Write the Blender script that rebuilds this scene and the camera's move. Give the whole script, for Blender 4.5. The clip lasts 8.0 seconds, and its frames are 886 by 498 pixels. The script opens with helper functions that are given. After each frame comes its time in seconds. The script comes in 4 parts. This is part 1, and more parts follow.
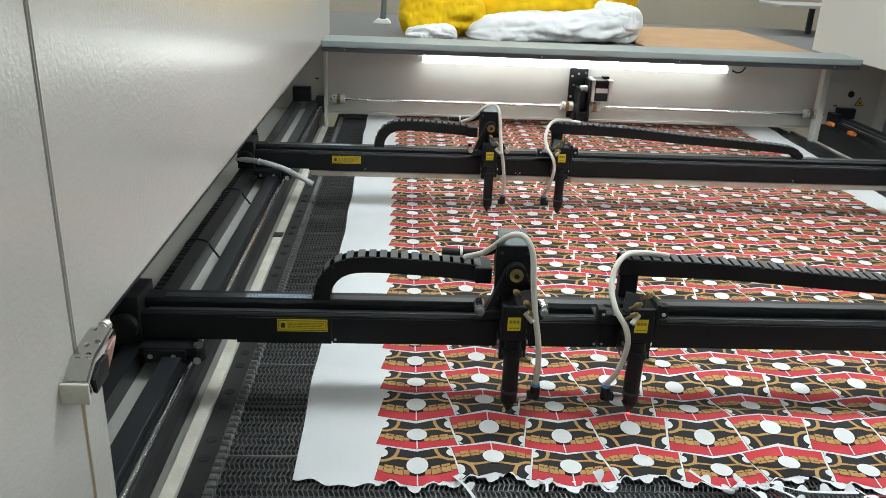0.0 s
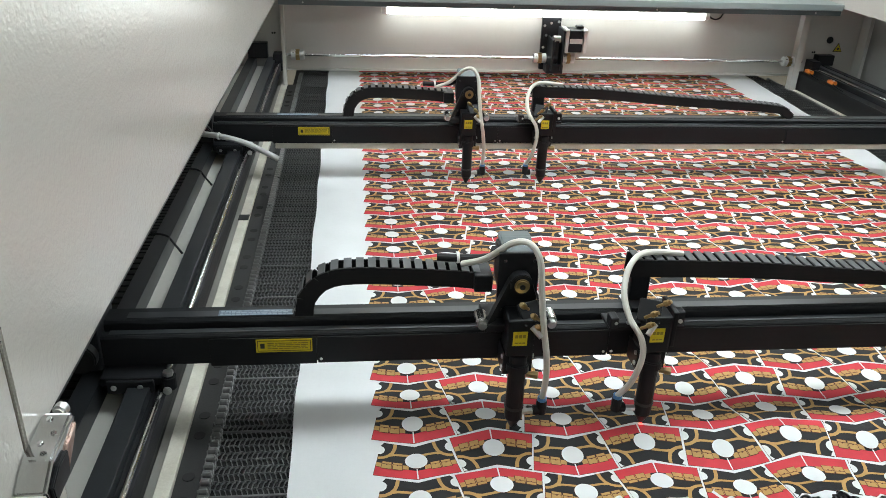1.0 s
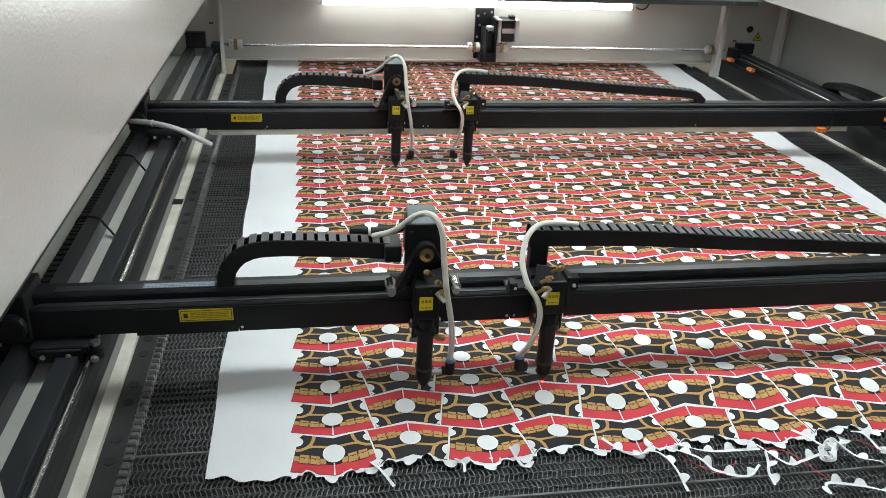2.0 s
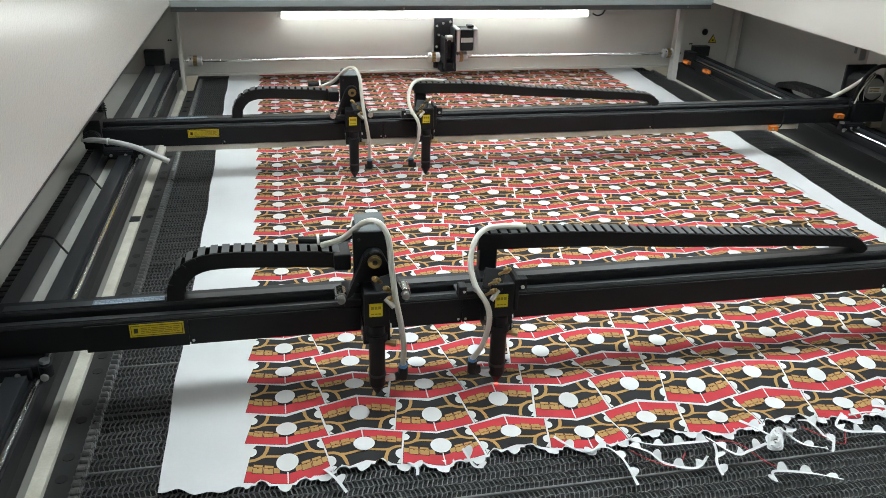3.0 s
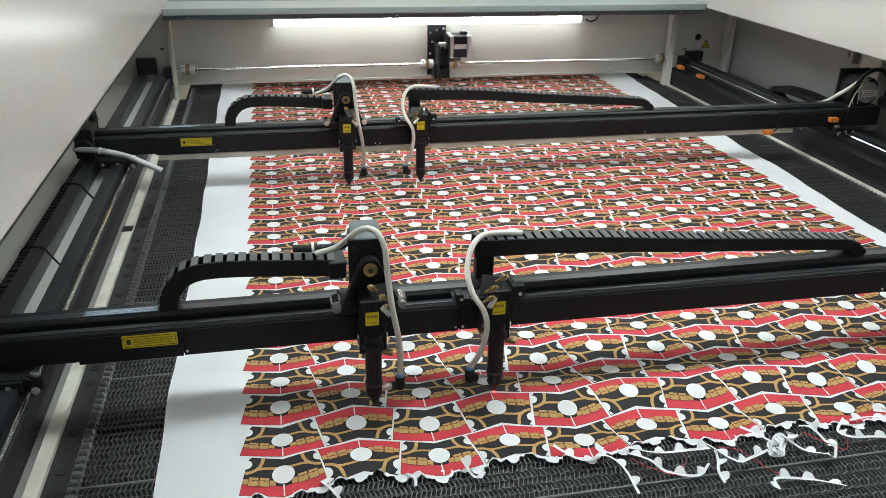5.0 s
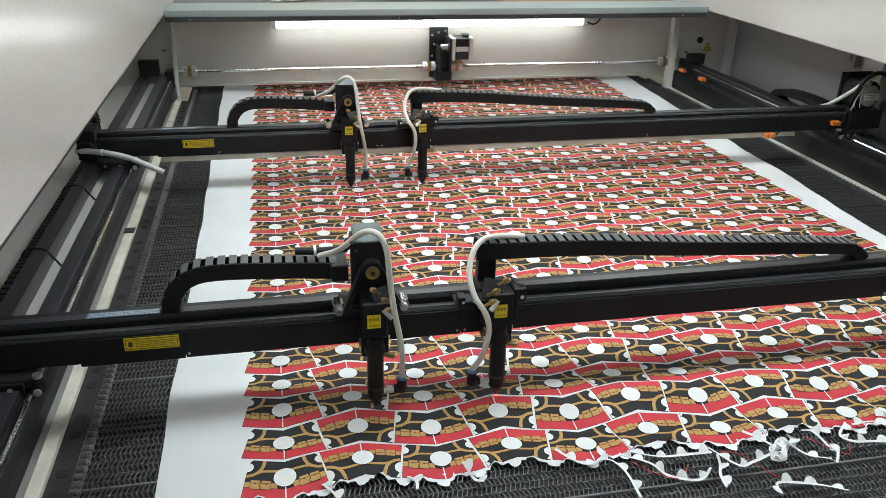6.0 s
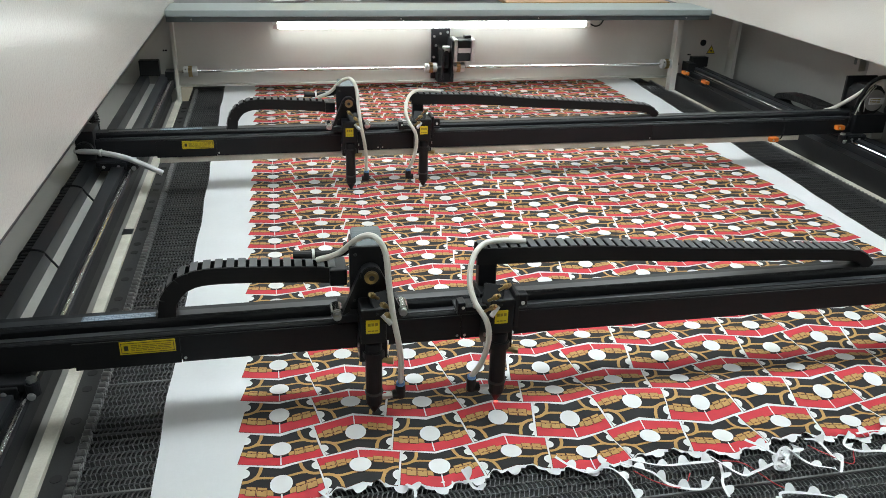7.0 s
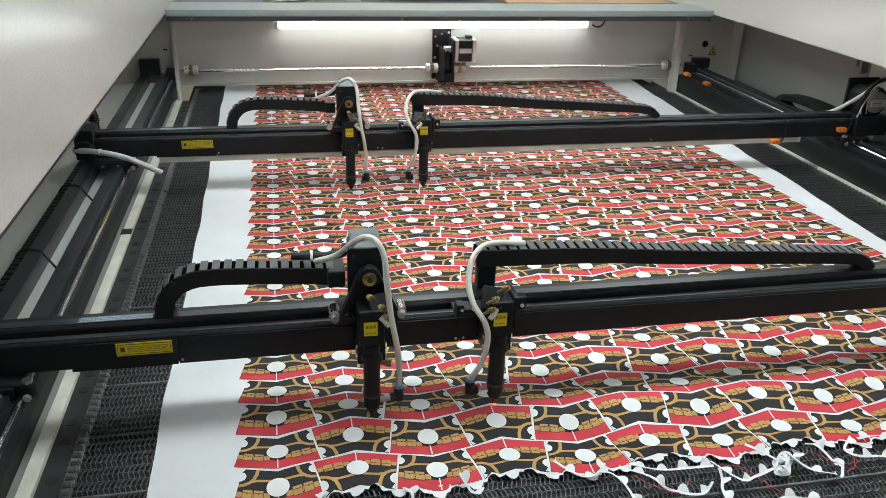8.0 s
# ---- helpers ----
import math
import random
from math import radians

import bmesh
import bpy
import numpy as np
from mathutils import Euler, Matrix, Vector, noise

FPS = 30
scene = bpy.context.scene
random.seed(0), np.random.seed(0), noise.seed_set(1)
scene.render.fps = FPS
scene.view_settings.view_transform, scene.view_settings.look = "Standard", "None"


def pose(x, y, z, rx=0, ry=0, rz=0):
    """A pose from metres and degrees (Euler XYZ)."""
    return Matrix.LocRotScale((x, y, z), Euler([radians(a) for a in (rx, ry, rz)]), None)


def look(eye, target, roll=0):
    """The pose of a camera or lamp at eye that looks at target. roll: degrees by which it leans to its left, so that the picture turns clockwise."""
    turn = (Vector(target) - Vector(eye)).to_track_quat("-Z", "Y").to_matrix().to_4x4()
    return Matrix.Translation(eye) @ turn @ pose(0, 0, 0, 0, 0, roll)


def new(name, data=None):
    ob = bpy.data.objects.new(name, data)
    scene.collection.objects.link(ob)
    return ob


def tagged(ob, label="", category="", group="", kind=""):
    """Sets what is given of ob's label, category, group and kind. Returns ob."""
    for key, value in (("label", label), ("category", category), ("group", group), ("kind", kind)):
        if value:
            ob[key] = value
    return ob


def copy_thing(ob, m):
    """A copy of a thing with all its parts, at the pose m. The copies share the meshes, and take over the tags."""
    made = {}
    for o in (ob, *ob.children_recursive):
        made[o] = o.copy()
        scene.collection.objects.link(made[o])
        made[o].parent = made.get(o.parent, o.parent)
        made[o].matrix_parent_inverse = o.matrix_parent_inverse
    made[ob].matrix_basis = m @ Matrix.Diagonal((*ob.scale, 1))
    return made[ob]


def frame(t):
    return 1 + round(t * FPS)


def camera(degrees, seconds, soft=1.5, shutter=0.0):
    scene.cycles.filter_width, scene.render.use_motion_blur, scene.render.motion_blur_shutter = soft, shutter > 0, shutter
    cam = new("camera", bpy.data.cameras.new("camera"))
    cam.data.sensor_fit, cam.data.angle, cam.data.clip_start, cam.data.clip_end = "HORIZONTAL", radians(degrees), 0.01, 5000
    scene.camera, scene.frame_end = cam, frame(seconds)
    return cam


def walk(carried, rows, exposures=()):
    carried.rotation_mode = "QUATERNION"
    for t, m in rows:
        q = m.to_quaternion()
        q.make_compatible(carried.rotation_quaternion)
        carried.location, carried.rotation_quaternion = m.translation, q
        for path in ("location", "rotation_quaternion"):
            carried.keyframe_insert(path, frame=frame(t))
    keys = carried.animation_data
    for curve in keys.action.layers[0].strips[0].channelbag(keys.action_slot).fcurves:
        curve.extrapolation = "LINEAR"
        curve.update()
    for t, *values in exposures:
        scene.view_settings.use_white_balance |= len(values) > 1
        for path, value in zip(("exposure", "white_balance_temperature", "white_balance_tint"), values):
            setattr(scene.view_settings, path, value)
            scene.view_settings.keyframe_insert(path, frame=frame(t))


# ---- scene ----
cam = camera(58.0, 8.0, soft=0.62)
PATH = [
    (0, (-0.033, -0.956, 1.561), (0.076, 0.905, 0.835), 2.5),
    (0.5, (-0.0966, -0.8476, 1.581), (0.0657, 0.9537, 0.7272), 1.8),
    (1, (-0.0798, -0.7958, 1.6048), (0.1365, 0.993, 0.737), 2.3),
    (1.5, (-0.047, -0.846, 1.618), (0.241, 0.927, 0.738), 2.9),
    (1.7, (-0.035, -0.872, 1.619), (0.267, 0.896, 0.735), 2.95),
    (2.8, (0.013, -0.917, 1.622), (0.379, 0.85, 0.76), 2.0),
    (3, (0.023, -0.921, 1.621), (0.396, 0.847, 0.765), 1.6),
    (3.5, (0.03, -0.926, 1.62), (0.415, 0.844, 0.773), 1.2),
    (4, (0.026, -0.919, 1.619), (0.414, 0.853, 0.776), 1.1),
    (4.5, (0.024, -0.91, 1.615), (0.412, 0.862, 0.774), 1.2),
    (6, (0.021, -0.907, 1.617), (0.407, 0.869, 0.781), 1.4),
    (6.5, (0.023, -0.899, 1.615), (0.408, 0.878, 0.781), 1.6),
    (7, (0.026, -0.892, 1.616), (0.409, 0.885, 0.782), 1.7),
    (7.5, (0.029, -0.889, 1.615), (0.411, 0.889, 0.782), 1.8),
    (8, (0.031, -0.885, 1.616), (0.411, 0.892, 0.782), 1.9),
]
walk(cam, [(t, look(eye, target, roll)) for t, eye, target, roll in PATH],
     exposures=[(0, 0.0), (0.5, 0.06), (1, 0.1), (1.5, 0.06), (2.8, 0.04), (8, 0.02)])

# ---------- light ----------
world = bpy.data.worlds.new("world")
scene.world = world
world.use_nodes = True
world.node_tree.nodes["Background"].inputs[0].default_value = (0.8, 0.85, 0.9, 1)
world.node_tree.nodes["Background"].inputs[1].default_value = 0.05
LAMP = 14.2      # ceiling lamps
TUBE = 9.5     # tube lamp in the machine


# ---------- materials ----------
def material(name, colour, rough=0.5, metal=0.0, vary=0.08, scale=6.0, bump=0.0, bump_scale=200.0, coat=0.0, glow=0.0, spec=0.5, alpha=1.0, stain=None, transmission=0.0, rvar=0.08):
    """A painted, moulded or metal surface with a coarse and a fine variation."""
    m = bpy.data.materials.new(name)
    m.use_nodes = True
    nt = m.node_tree
    b = nt.nodes["Principled BSDF"]
    b.inputs["Roughness"].default_value = rough
    b.inputs["Metallic"].default_value = metal
    b.inputs["Coat Weight"].default_value = coat
    b.inputs["Specular IOR Level"].default_value = spec
    b.inputs["Transmission Weight"].default_value = transmission
    if glow:
        b.inputs["Emission Color"].default_value = (*colour, 1)
        b.inputs["Emission Strength"].default_value = glow
    co = nt.nodes.new("ShaderNodeTexCoord")
    n1 = nt.nodes.new("ShaderNodeTexNoise")
    n1.inputs["Scale"].default_value = scale
    n1.inputs["Detail"].default_value = 6
    n2 = nt.nodes.new("ShaderNodeTexNoise")
    n2.inputs["Scale"].default_value = scale * 23
    n2.inputs["Detail"].default_value = 3
    nt.links.new(co.outputs["Object"], n1.inputs["Vector"])
    nt.links.new(co.outputs["Object"], n2.inputs["Vector"])
    mix = nt.nodes.new("ShaderNodeMath")
    mix.operation = "MULTIPLY_ADD"
    mix.inputs[1].default_value = 0.35
    nt.links.new(n2.outputs["Fac"], mix.inputs[0])
    nt.links.new(n1.outputs["Fac"], mix.inputs[2])
    ramp = nt.nodes.new("ShaderNodeMapRange")
    ramp.inputs["From Min"].default_value = 0.4
    ramp.inputs["From Max"].default_value = 0.95
    nt.links.new(mix.outputs[0], ramp.inputs["Value"])
    cm = nt.nodes.new("ShaderNodeMix")
    cm.data_type = "RGBA"
    lo = stain if stain else tuple(c * (1 - vary) for c in colour)
    hi = tuple(min(1, c * (1 + vary)) for c in colour)
    cm.inputs[6].default_value = (*lo, 1)
    cm.inputs[7].default_value = (*hi, 1)
    nt.links.new(ramp.outputs["Result"], cm.inputs[0])
    nt.links.new(cm.outputs[2], b.inputs["Base Color"])
    rr = nt.nodes.new("ShaderNodeMapRange")
    rr.inputs["To Min"].default_value = max(0.03, rough - rvar)
    rr.inputs["To Max"].default_value = min(1, rough + rvar)
    nt.links.new(n1.outputs["Fac"], rr.inputs["Value"])
    nt.links.new(rr.outputs["Result"], b.inputs["Roughness"])
    if bump:
        n3 = nt.nodes.new("ShaderNodeTexNoise")
        n3.inputs["Scale"].default_value = bump_scale
        n3.inputs["Detail"].default_value = 2
        nt.links.new(co.outputs["Object"], n3.inputs["Vector"])
        bp = nt.nodes.new("ShaderNodeBump")
        bp.inputs["Strength"].default_value = bump
        bp.inputs["Distance"].default_value = 0.001
        nt.links.new(n3.outputs["Fac"], bp.inputs["Height"])
        nt.links.new(bp.outputs["Normal"], b.inputs["Normal"])
    return m


CREAM = material("cream_powder_coat", (0.575, 0.55, 0.515), 0.17, vary=0.012, scale=2, bump=0.5, bump_scale=190, rvar=0.02, spec=0.6)
CREAM_IN = material("cream_inner_paint", (0.58, 0.565, 0.53), 0.45, vary=0.04, scale=4, bump=0.15, bump_scale=300)
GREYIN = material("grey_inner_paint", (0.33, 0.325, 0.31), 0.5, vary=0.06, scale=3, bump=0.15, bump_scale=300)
GREYBAR = material("grey_green_paint", (0.25, 0.285, 0.285), 0.4, vary=0.04, scale=5, bump=0.2, bump_scale=300)
BROWN = material("brown_sealant", (0.10, 0.075, 0.05), 0.7, vary=0.2, scale=20)
DARKSTRIP = material("dark_strip_paint", (0.012, 0.012, 0.013), 0.5, vary=0.3, scale=30, bump=0.2, bump_scale=300)
LEDGE = material("grey_ledge_paint", (0.26, 0.25, 0.23), 0.5, vary=0.12, scale=9)
# dark grey of small parts, and the beam lip's grey-green with shade painted in
DARKBAR = material("dark_and_shaded_grey", (0.10, 0.12, 0.125), 0.5, vary=0.1, scale=8)
BLACK = material("black_anodised", (0.012, 0.0125, 0.0145), 0.44, spec=0.26, vary=0.25, scale=9, bump=0.1, bump_scale=500)
# a lighter black for the top strips, rail beds and small turned parts
BLACKTOP = material("black_anodised_pale", (0.022, 0.024, 0.027), 0.34, vary=0.3, scale=12)
BLACKSHEET = material("black_sheet", (0.011, 0.011, 0.012), 0.38, spec=0.35, vary=0.3, scale=5, bump=0.1, bump_scale=300)
PLASTIC = material("black_plastic", (0.010, 0.010, 0.011), 0.5, spec=0.3, vary=0.2, scale=30)
LINKTOP = material("grey_link_plastic", (0.06, 0.063, 0.067), 0.5, vary=0.2, scale=30)
STEEL = material("polished_steel", (0.72, 0.72, 0.72), 0.18, metal=1, vary=0.08, scale=20)
ZINC = material("zinc_plated", (0.6, 0.6, 0.6), 0.32, metal=1, vary=0.12, scale=30)
ALU = material("cast_aluminium", (0.68, 0.68, 0.67), 0.42, metal=0.7, vary=0.08, scale=30)
BRASS = material("brass", (0.42, 0.32, 0.16), 0.32, metal=1, vary=0.15, scale=40)
YELLOW = material("yellow_label", (0.72, 0.56, 0.02), 0.4, vary=0.05, scale=30)
INK = material("label_ink", (0.03, 0.03, 0.02), 0.5)
LABELINK = material("faded_ink", (0.30, 0.22, 0.02), 0.5)
ORANGE = material("orange_plastic", (0.75, 0.2, 0.03), 0.35, vary=0.08, scale=30)
HOSE = material("milky_silicone", (0.68, 0.66, 0.60), 0.35, vary=0.06, scale=30, transmission=0.15)
GREYHOSE = material("grey_conduit", (0.5, 0.5, 0.5), 0.4, vary=0.1, scale=40)
BLUE = material("blue_plastic", (0.10, 0.25, 0.5), 0.35)
STRIP = material("cream_strip", (0.62, 0.60, 0.53), 0.45, vary=0.12, scale=14, bump=0.1, stain=(0.42, 0.39, 0.33))
WIRE = material("blackened_wire", (0.15, 0.15, 0.153), 0.36, metal=0.75, vary=0.12, scale=25)
CHAINSTEEL = material("oiled_chain_steel", (0.20, 0.20, 0.20), 0.3, metal=0.85, vary=0.25, scale=60)
# shade of gaps and holes, put into a near-black colour
GAPBLACK = material("gap_black", (0.004, 0.004, 0.004), 0.7, vary=0.3, scale=9)
# the tone variation paints soft wrinkle shading into the white
CLOTH = material("white_polyester", (0.635, 0.64, 0.655), 0.75, vary=0.045, scale=8, bump=0.25, bump_scale=900, spec=0.4)
PRED = material("printed_red", (0.53, 0.042, 0.056), 0.6, vary=0.12, scale=40, bump=0.25, bump_scale=900, spec=0.16)
PBLACK = material("printed_black", (0.019, 0.0185, 0.02), 0.6, vary=0.2, scale=40, bump=0.25, bump_scale=900, spec=0.16)
PGOLD = material("printed_gold", (0.43, 0.25, 0.09), 0.6, vary=0.15, scale=60, bump=0.25, bump_scale=900, spec=0.16)
PBROWN = material("printed_brown", (0.10, 0.035, 0.02), 0.7, vary=0.15, scale=60, spec=0.2)
PWHITE = material("printed_white", (0.635, 0.64, 0.655), 0.75, vary=0.03, scale=20, bump=0.25, bump_scale=900, spec=0.4)
GLOW = material("lit_tube", (0.94, 1.0, 0.97), 0.4, glow=TUBE)
PANEL = material("lit_diffuser", (0.885, 0.985, 1.0), 0.4, glow=LAMP)
BOARD = material("beige_partition_board", (0.33, 0.285, 0.225), 0.6, vary=0.1, scale=2.2, bump=0.15, bump_scale=60)
TAN = material("tan_edge_primer", (0.30, 0.20, 0.10), 0.6, vary=0.2, scale=20)
WALLP = material("workshop_plaster", (0.62, 0.58, 0.50), 0.8, vary=0.08, scale=1.5, bump=0.2, bump_scale=90)
FLOORM = material("workshop_concrete", (0.30, 0.30, 0.29), 0.6, vary=0.15, scale=2.5, bump=0.3, bump_scale=60)
CEILM = material("ceiling_paint", (0.78, 0.78, 0.76), 0.8, vary=0.04, scale=2)
DECK = material("dark_grey_deck", (0.12, 0.115, 0.115), 0.6, vary=0.12, scale=4)
YFAB = material("yellow_fabric", (0.82, 0.52, 0.01), 0.8, vary=0.12, scale=12, bump=0.4, bump_scale=120, spec=0.2)
WFAB = material("white_fabric", (0.72, 0.72, 0.73), 0.85, vary=0.06, scale=9, bump=0.4, bump_scale=120, spec=0.2)
CARD = material("brown_cardboard", (0.42, 0.25, 0.13), 0.8, vary=0.15, scale=6)
MIRROR = material("chrome", (0.55, 0.55, 0.55), 0.12, metal=1, vary=0.04)
STICKER = material("blue_grey_sticker", (0.12, 0.16, 0.21), 0.4, vary=0.1, scale=50)
# brown reflection in the latch chrome, put into the colour
BROWNREFL = material("brown_chrome_reflection", (0.22, 0.11, 0.08), 0.35, metal=0.6, vary=0.6, scale=90, stain=(0.5, 0.42, 0.38))
STICKINK = material("pale_print", (0.30, 0.36, 0.42), 0.5)


# ---------- building helpers ----------
def thing(name, at, label, category, group="", kind=""):
    ob = new(name)
    ob.empty_display_size = 0.05
    ob.location = at
    return tagged(ob, label, category, group, kind)


def root_offset(ob):
    v = Vector((0, 0, 0))
    while ob is not None:
        v += ob.location
        ob = ob.parent
    return v


def part(name, bm, mat, parent, label="", smooth=False):
    """One mesh, given in world metres, under a thing or a part."""
    if parent is not None:
        bmesh.ops.translate(bm, vec=-root_offset(parent), verts=bm.verts)
    me = bpy.data.meshes.new(name)
    bm.to_mesh(me)
    bm.free()
    for one in (mat if isinstance(mat, (list, tuple)) else (mat,)):
        me.materials.append(one)
    if smooth:
        me.shade_smooth()
        me.set_sharp_from_angle(angle=radians(35))
    ob = new(name, me)
    ob.parent = parent
    if label:
        tagged(ob, label)
    return ob


def box(x0, x1, y0, y1, z0, z1, bevel=0.0, bm=None, turn=None):
    own = bmesh.new()
    m = Matrix.LocRotScale(((x0 + x1) / 2, (y0 + y1) / 2, (z0 + z1) / 2), turn, (x1 - x0, y1 - y0, z1 - z0))
    bmesh.ops.create_cube(own, size=1, matrix=m)
    if bevel:
        bmesh.ops.bevel(own, geom=own.edges[:], offset=bevel, segments=2, profile=0.6, affect="EDGES")
    return join(bm, own)


def join(bm, own):
    if bm is None:
        return own
    me = bpy.data.meshes.new("tmp")
    own.to_mesh(me)
    own.free()
    bm.from_mesh(me)
    bpy.data.meshes.remove(me)
    return bm


def rod(p, q, r, seg=16, r2=None, bm=None, bevel=0.0):
    own = bmesh.new()
    p, q = Vector(p), Vector(q)
    d = q - p
    m = Matrix.Translation((p + q) / 2) @ d.to_track_quat("Z", "Y").to_matrix().to_4x4()
    bmesh.ops.create_cone(own, cap_ends=True, segments=seg, radius1=r, radius2=r if r2 is None else r2, depth=d.length, matrix=m)
    if bevel:
        ends = [e for e in own.edges if abs((e.verts[0].co - e.verts[1].co).normalized().dot(d.normalized())) < 0.2]
        bmesh.ops.bevel(own, geom=ends, offset=bevel, segments=2, affect="EDGES")
    return join(bm, own)


def spline(pts, n):
    """Points along a Catmull-Rom curve."""
    p = [Vector(a) for a in pts]
    p = [2 * p[0] - p[1]] + p + [2 * p[-1] - p[-2]]
    out = []
    for i in range(1, len(p) - 2):
        for k in range(n):
            t = k / n
            a, b, c, d = p[i - 1], p[i], p[i + 1], p[i + 2]
            out.append(0.5 * (2 * b + (c - a) * t + (2 * a - 5 * b + 4 * c - d) * t * t + (3 * b - a - 3 * c + d) * t ** 3))
    out.append(p[-2])
    return out


def hose(pts, r, n=8, seg=10, bm=None):
    """A round tube along a smooth path."""
    path = spline(pts, n)
    own = bmesh.new()
    rings = []
    up = Vector((0.13, 0.97, 0.21)).normalized()
    for i, c in enumerate(path):
        d = (path[min(i + 1, len(path) - 1)] - path[max(i - 1, 0)]).normalized()
        s = d.cross(up).normalized()
        u = s.cross(d).normalized()
        rings.append([own.verts.new(c + r * (math.cos(a) * s + math.sin(a) * u)) for a in [2 * math.pi * k / seg for k in range(seg)]])
    for a, b in zip(rings, rings[1:]):
        for k in range(seg):
            own.faces.new((a[k], a[(k + 1) % seg], b[(k + 1) % seg], b[k]))
    own.faces.new(rings[0][::-1])
    own.faces.new(rings[-1])
    bmesh.ops.recalc_face_normals(own, faces=own.faces)
    return join(bm, own)


def prism_x(poly, x0, x1, bevel=0.0, bm=None):
    """An outline in y, z drawn out along x."""
    own = bmesh.new()
    a = [own.verts.new((x0, y, z)) for y, z in poly]
    b = [own.verts.new((x1, y, z)) for y, z in poly]
    own.faces.new(a)
    own.faces.new(b[::-1])
    for i in range(len(poly)):
        j = (i + 1) % len(poly)
        own.faces.new((a[j], a[i], b[i], b[j]))
    bmesh.ops.recalc_face_normals(own, faces=own.faces)
    if bevel:
        bmesh.ops.bevel(own, geom=own.edges[:], offset=bevel, segments=2, affect="EDGES")
    return join(bm, own)


def prism_y(poly, y0, y1, bevel=0.0, bm=None):
    """An outline in x, z drawn out along y."""
    own = prism_x([(x, z) for x, z in poly], y0, y1, bevel)
    for v in own.verts:
        v.co = Vector((v.co.y, v.co.x, v.co.z))
    bmesh.ops.recalc_face_normals(own, faces=own.faces)
    return join(bm, own)


def raw(name, verts, faces, mat, parent, label="", index=None, smooth=False):
    """A mesh from computed arrays, in world metres."""
    me = bpy.data.meshes.new(name)
    off = root_offset(parent)
    v = np.asarray(verts, float) - np.array(off)
    me.from_pydata(v.tolist(), [], [list(map(int, f)) for f in faces])
    for one in (mat if isinstance(mat, (list, tuple)) else (mat,)):
        me.materials.append(one)
    if index is not None:
        me.polygons.foreach_set("material_index", index)
    if smooth:
        me.shade_smooth()
    ob = new(name, me)
    ob.parent = parent
    if label:
        tagged(ob, label)
    return ob


def screw(x, y, z, axis, r, mat, parent, name="screw"):
    d = Vector(axis).normalized()
    c = Vector((x, y, z))
    bm = rod(c, c + d * r * 0.7, r, 12, bevel=r * 0.2)
    rod(c + d * r * 0.6, c + d * r * 0.78, r * 0.55, 6, bm=bm)
    return part(name, bm, mat, parent)


# ---------- workshop ----------
ZB = 0.8445                   # top of the conveyor
BELT_L, BELT_R = -0.2845, 1.635
Y_WALL = 2.24               # rear inner wall of the machine
Y_FRONT = -0.62

floor = part("floor", box(-4, 5.5, -4.5, 5.2, -0.1, 0), FLOORM, None)
tagged(floor, "grey concrete workshop floor", "floor", kind="structure")
ceiling = part("ceiling", box(-4, 5.5, -4.5, 5.2, 3.3, 3.4), CEILM, None)
tagged(ceiling, "plain white workshop ceiling", "ceiling", kind="structure")
for nm, b in (("wall_north", (-4, 5.5, 5.2, 5.35, 0, 3.3)), ("wall_south", (-4, 5.5, -4.65, -4.5, 0, 3.3)),
              ("wall_west", (-4.15, -4, -4.65, 5.35, 0, 3.3)), ("wall_east", (5.5, 5.65, -4.65, 5.35, 0, 3.3))):
    tagged(part(nm, box(*b), BOARD if nm == "wall_north" else WALLP, None), "beige workshop partition wall", "wall", kind="structure")


def ceiling_light(x, y, lx=1.3, ly=0.3):
    o = thing("ceiling_light", (x, y, 3.3), "white ceiling light with a lit diffuser", "ceiling light", "ceiling lights")
    part("housing", box(x - lx / 2 - .03, x + lx / 2 + .03, y - ly / 2 - .03, y + ly / 2 + .03, 3.24, 3.3, 0.006), CEILM, o)
    part("diffuser", box(x - lx / 2, x + lx / 2, y - ly / 2, y + ly / 2, 3.225, 3.24, 0.004), PANEL, o, "lit white diffuser")


for cx in (-1.2, 0.65, 2.5):
    for cy, width in ((-2.4, 0.2), (0.75, 0.75), (3.9, 0.6)):
        ceiling_light(cx, cy, ly=width)


# ---------- machine body ----------
mach = thing("laser_cutter", (0.657, 0.9, 0), "large cream powder-coated laser cutting machine body", "laser cutter")
X_HL, X_HR, Z_HOOD = -0.335, 1.70, 1.18
OUT_L, OUT_R = -0.62, 1.93
Z_TOP = 1.78


def side_hood(inner, outer, rear):
    s = 1 if outer > inner else -1
    prof = [(inner, Z_HOOD), (inner + s * 0.025, Z_HOOD), (inner + s * 0.025, Z_TOP - 0.03), (outer, Z_TOP - 0.03), (outer, Z_TOP), (inner, Z_TOP)]
    return part("side_hood", prism_y(prof, -0.274, rear, 0.0015), CREAM, mach, "cream powder-coated hood with orange-peel paint")


part("edge_trim", box(X_HL - 0.024, X_HL - 0.004, -0.2, 2.0, Z_HOOD - 0.009, Z_HOOD - 0.0005, 0.001), BLACK, mach, "black rubber edge trim")
hood_l = side_hood(X_HL, OUT_L, 2.41)
hood_r = side_hood(X_HR, OUT_R, 2.45)
# front pillars: the side panels come down to the floor there
part("front_post", box(OUT_L, X_HL, -0.274, -0.226, 0.05, Z_HOOD, 0.002), CREAM, mach)
part("front_post", box(X_HR, OUT_R, -0.31, -0.23, 0.05, Z_HOOD, 0.002), CREAM, mach)
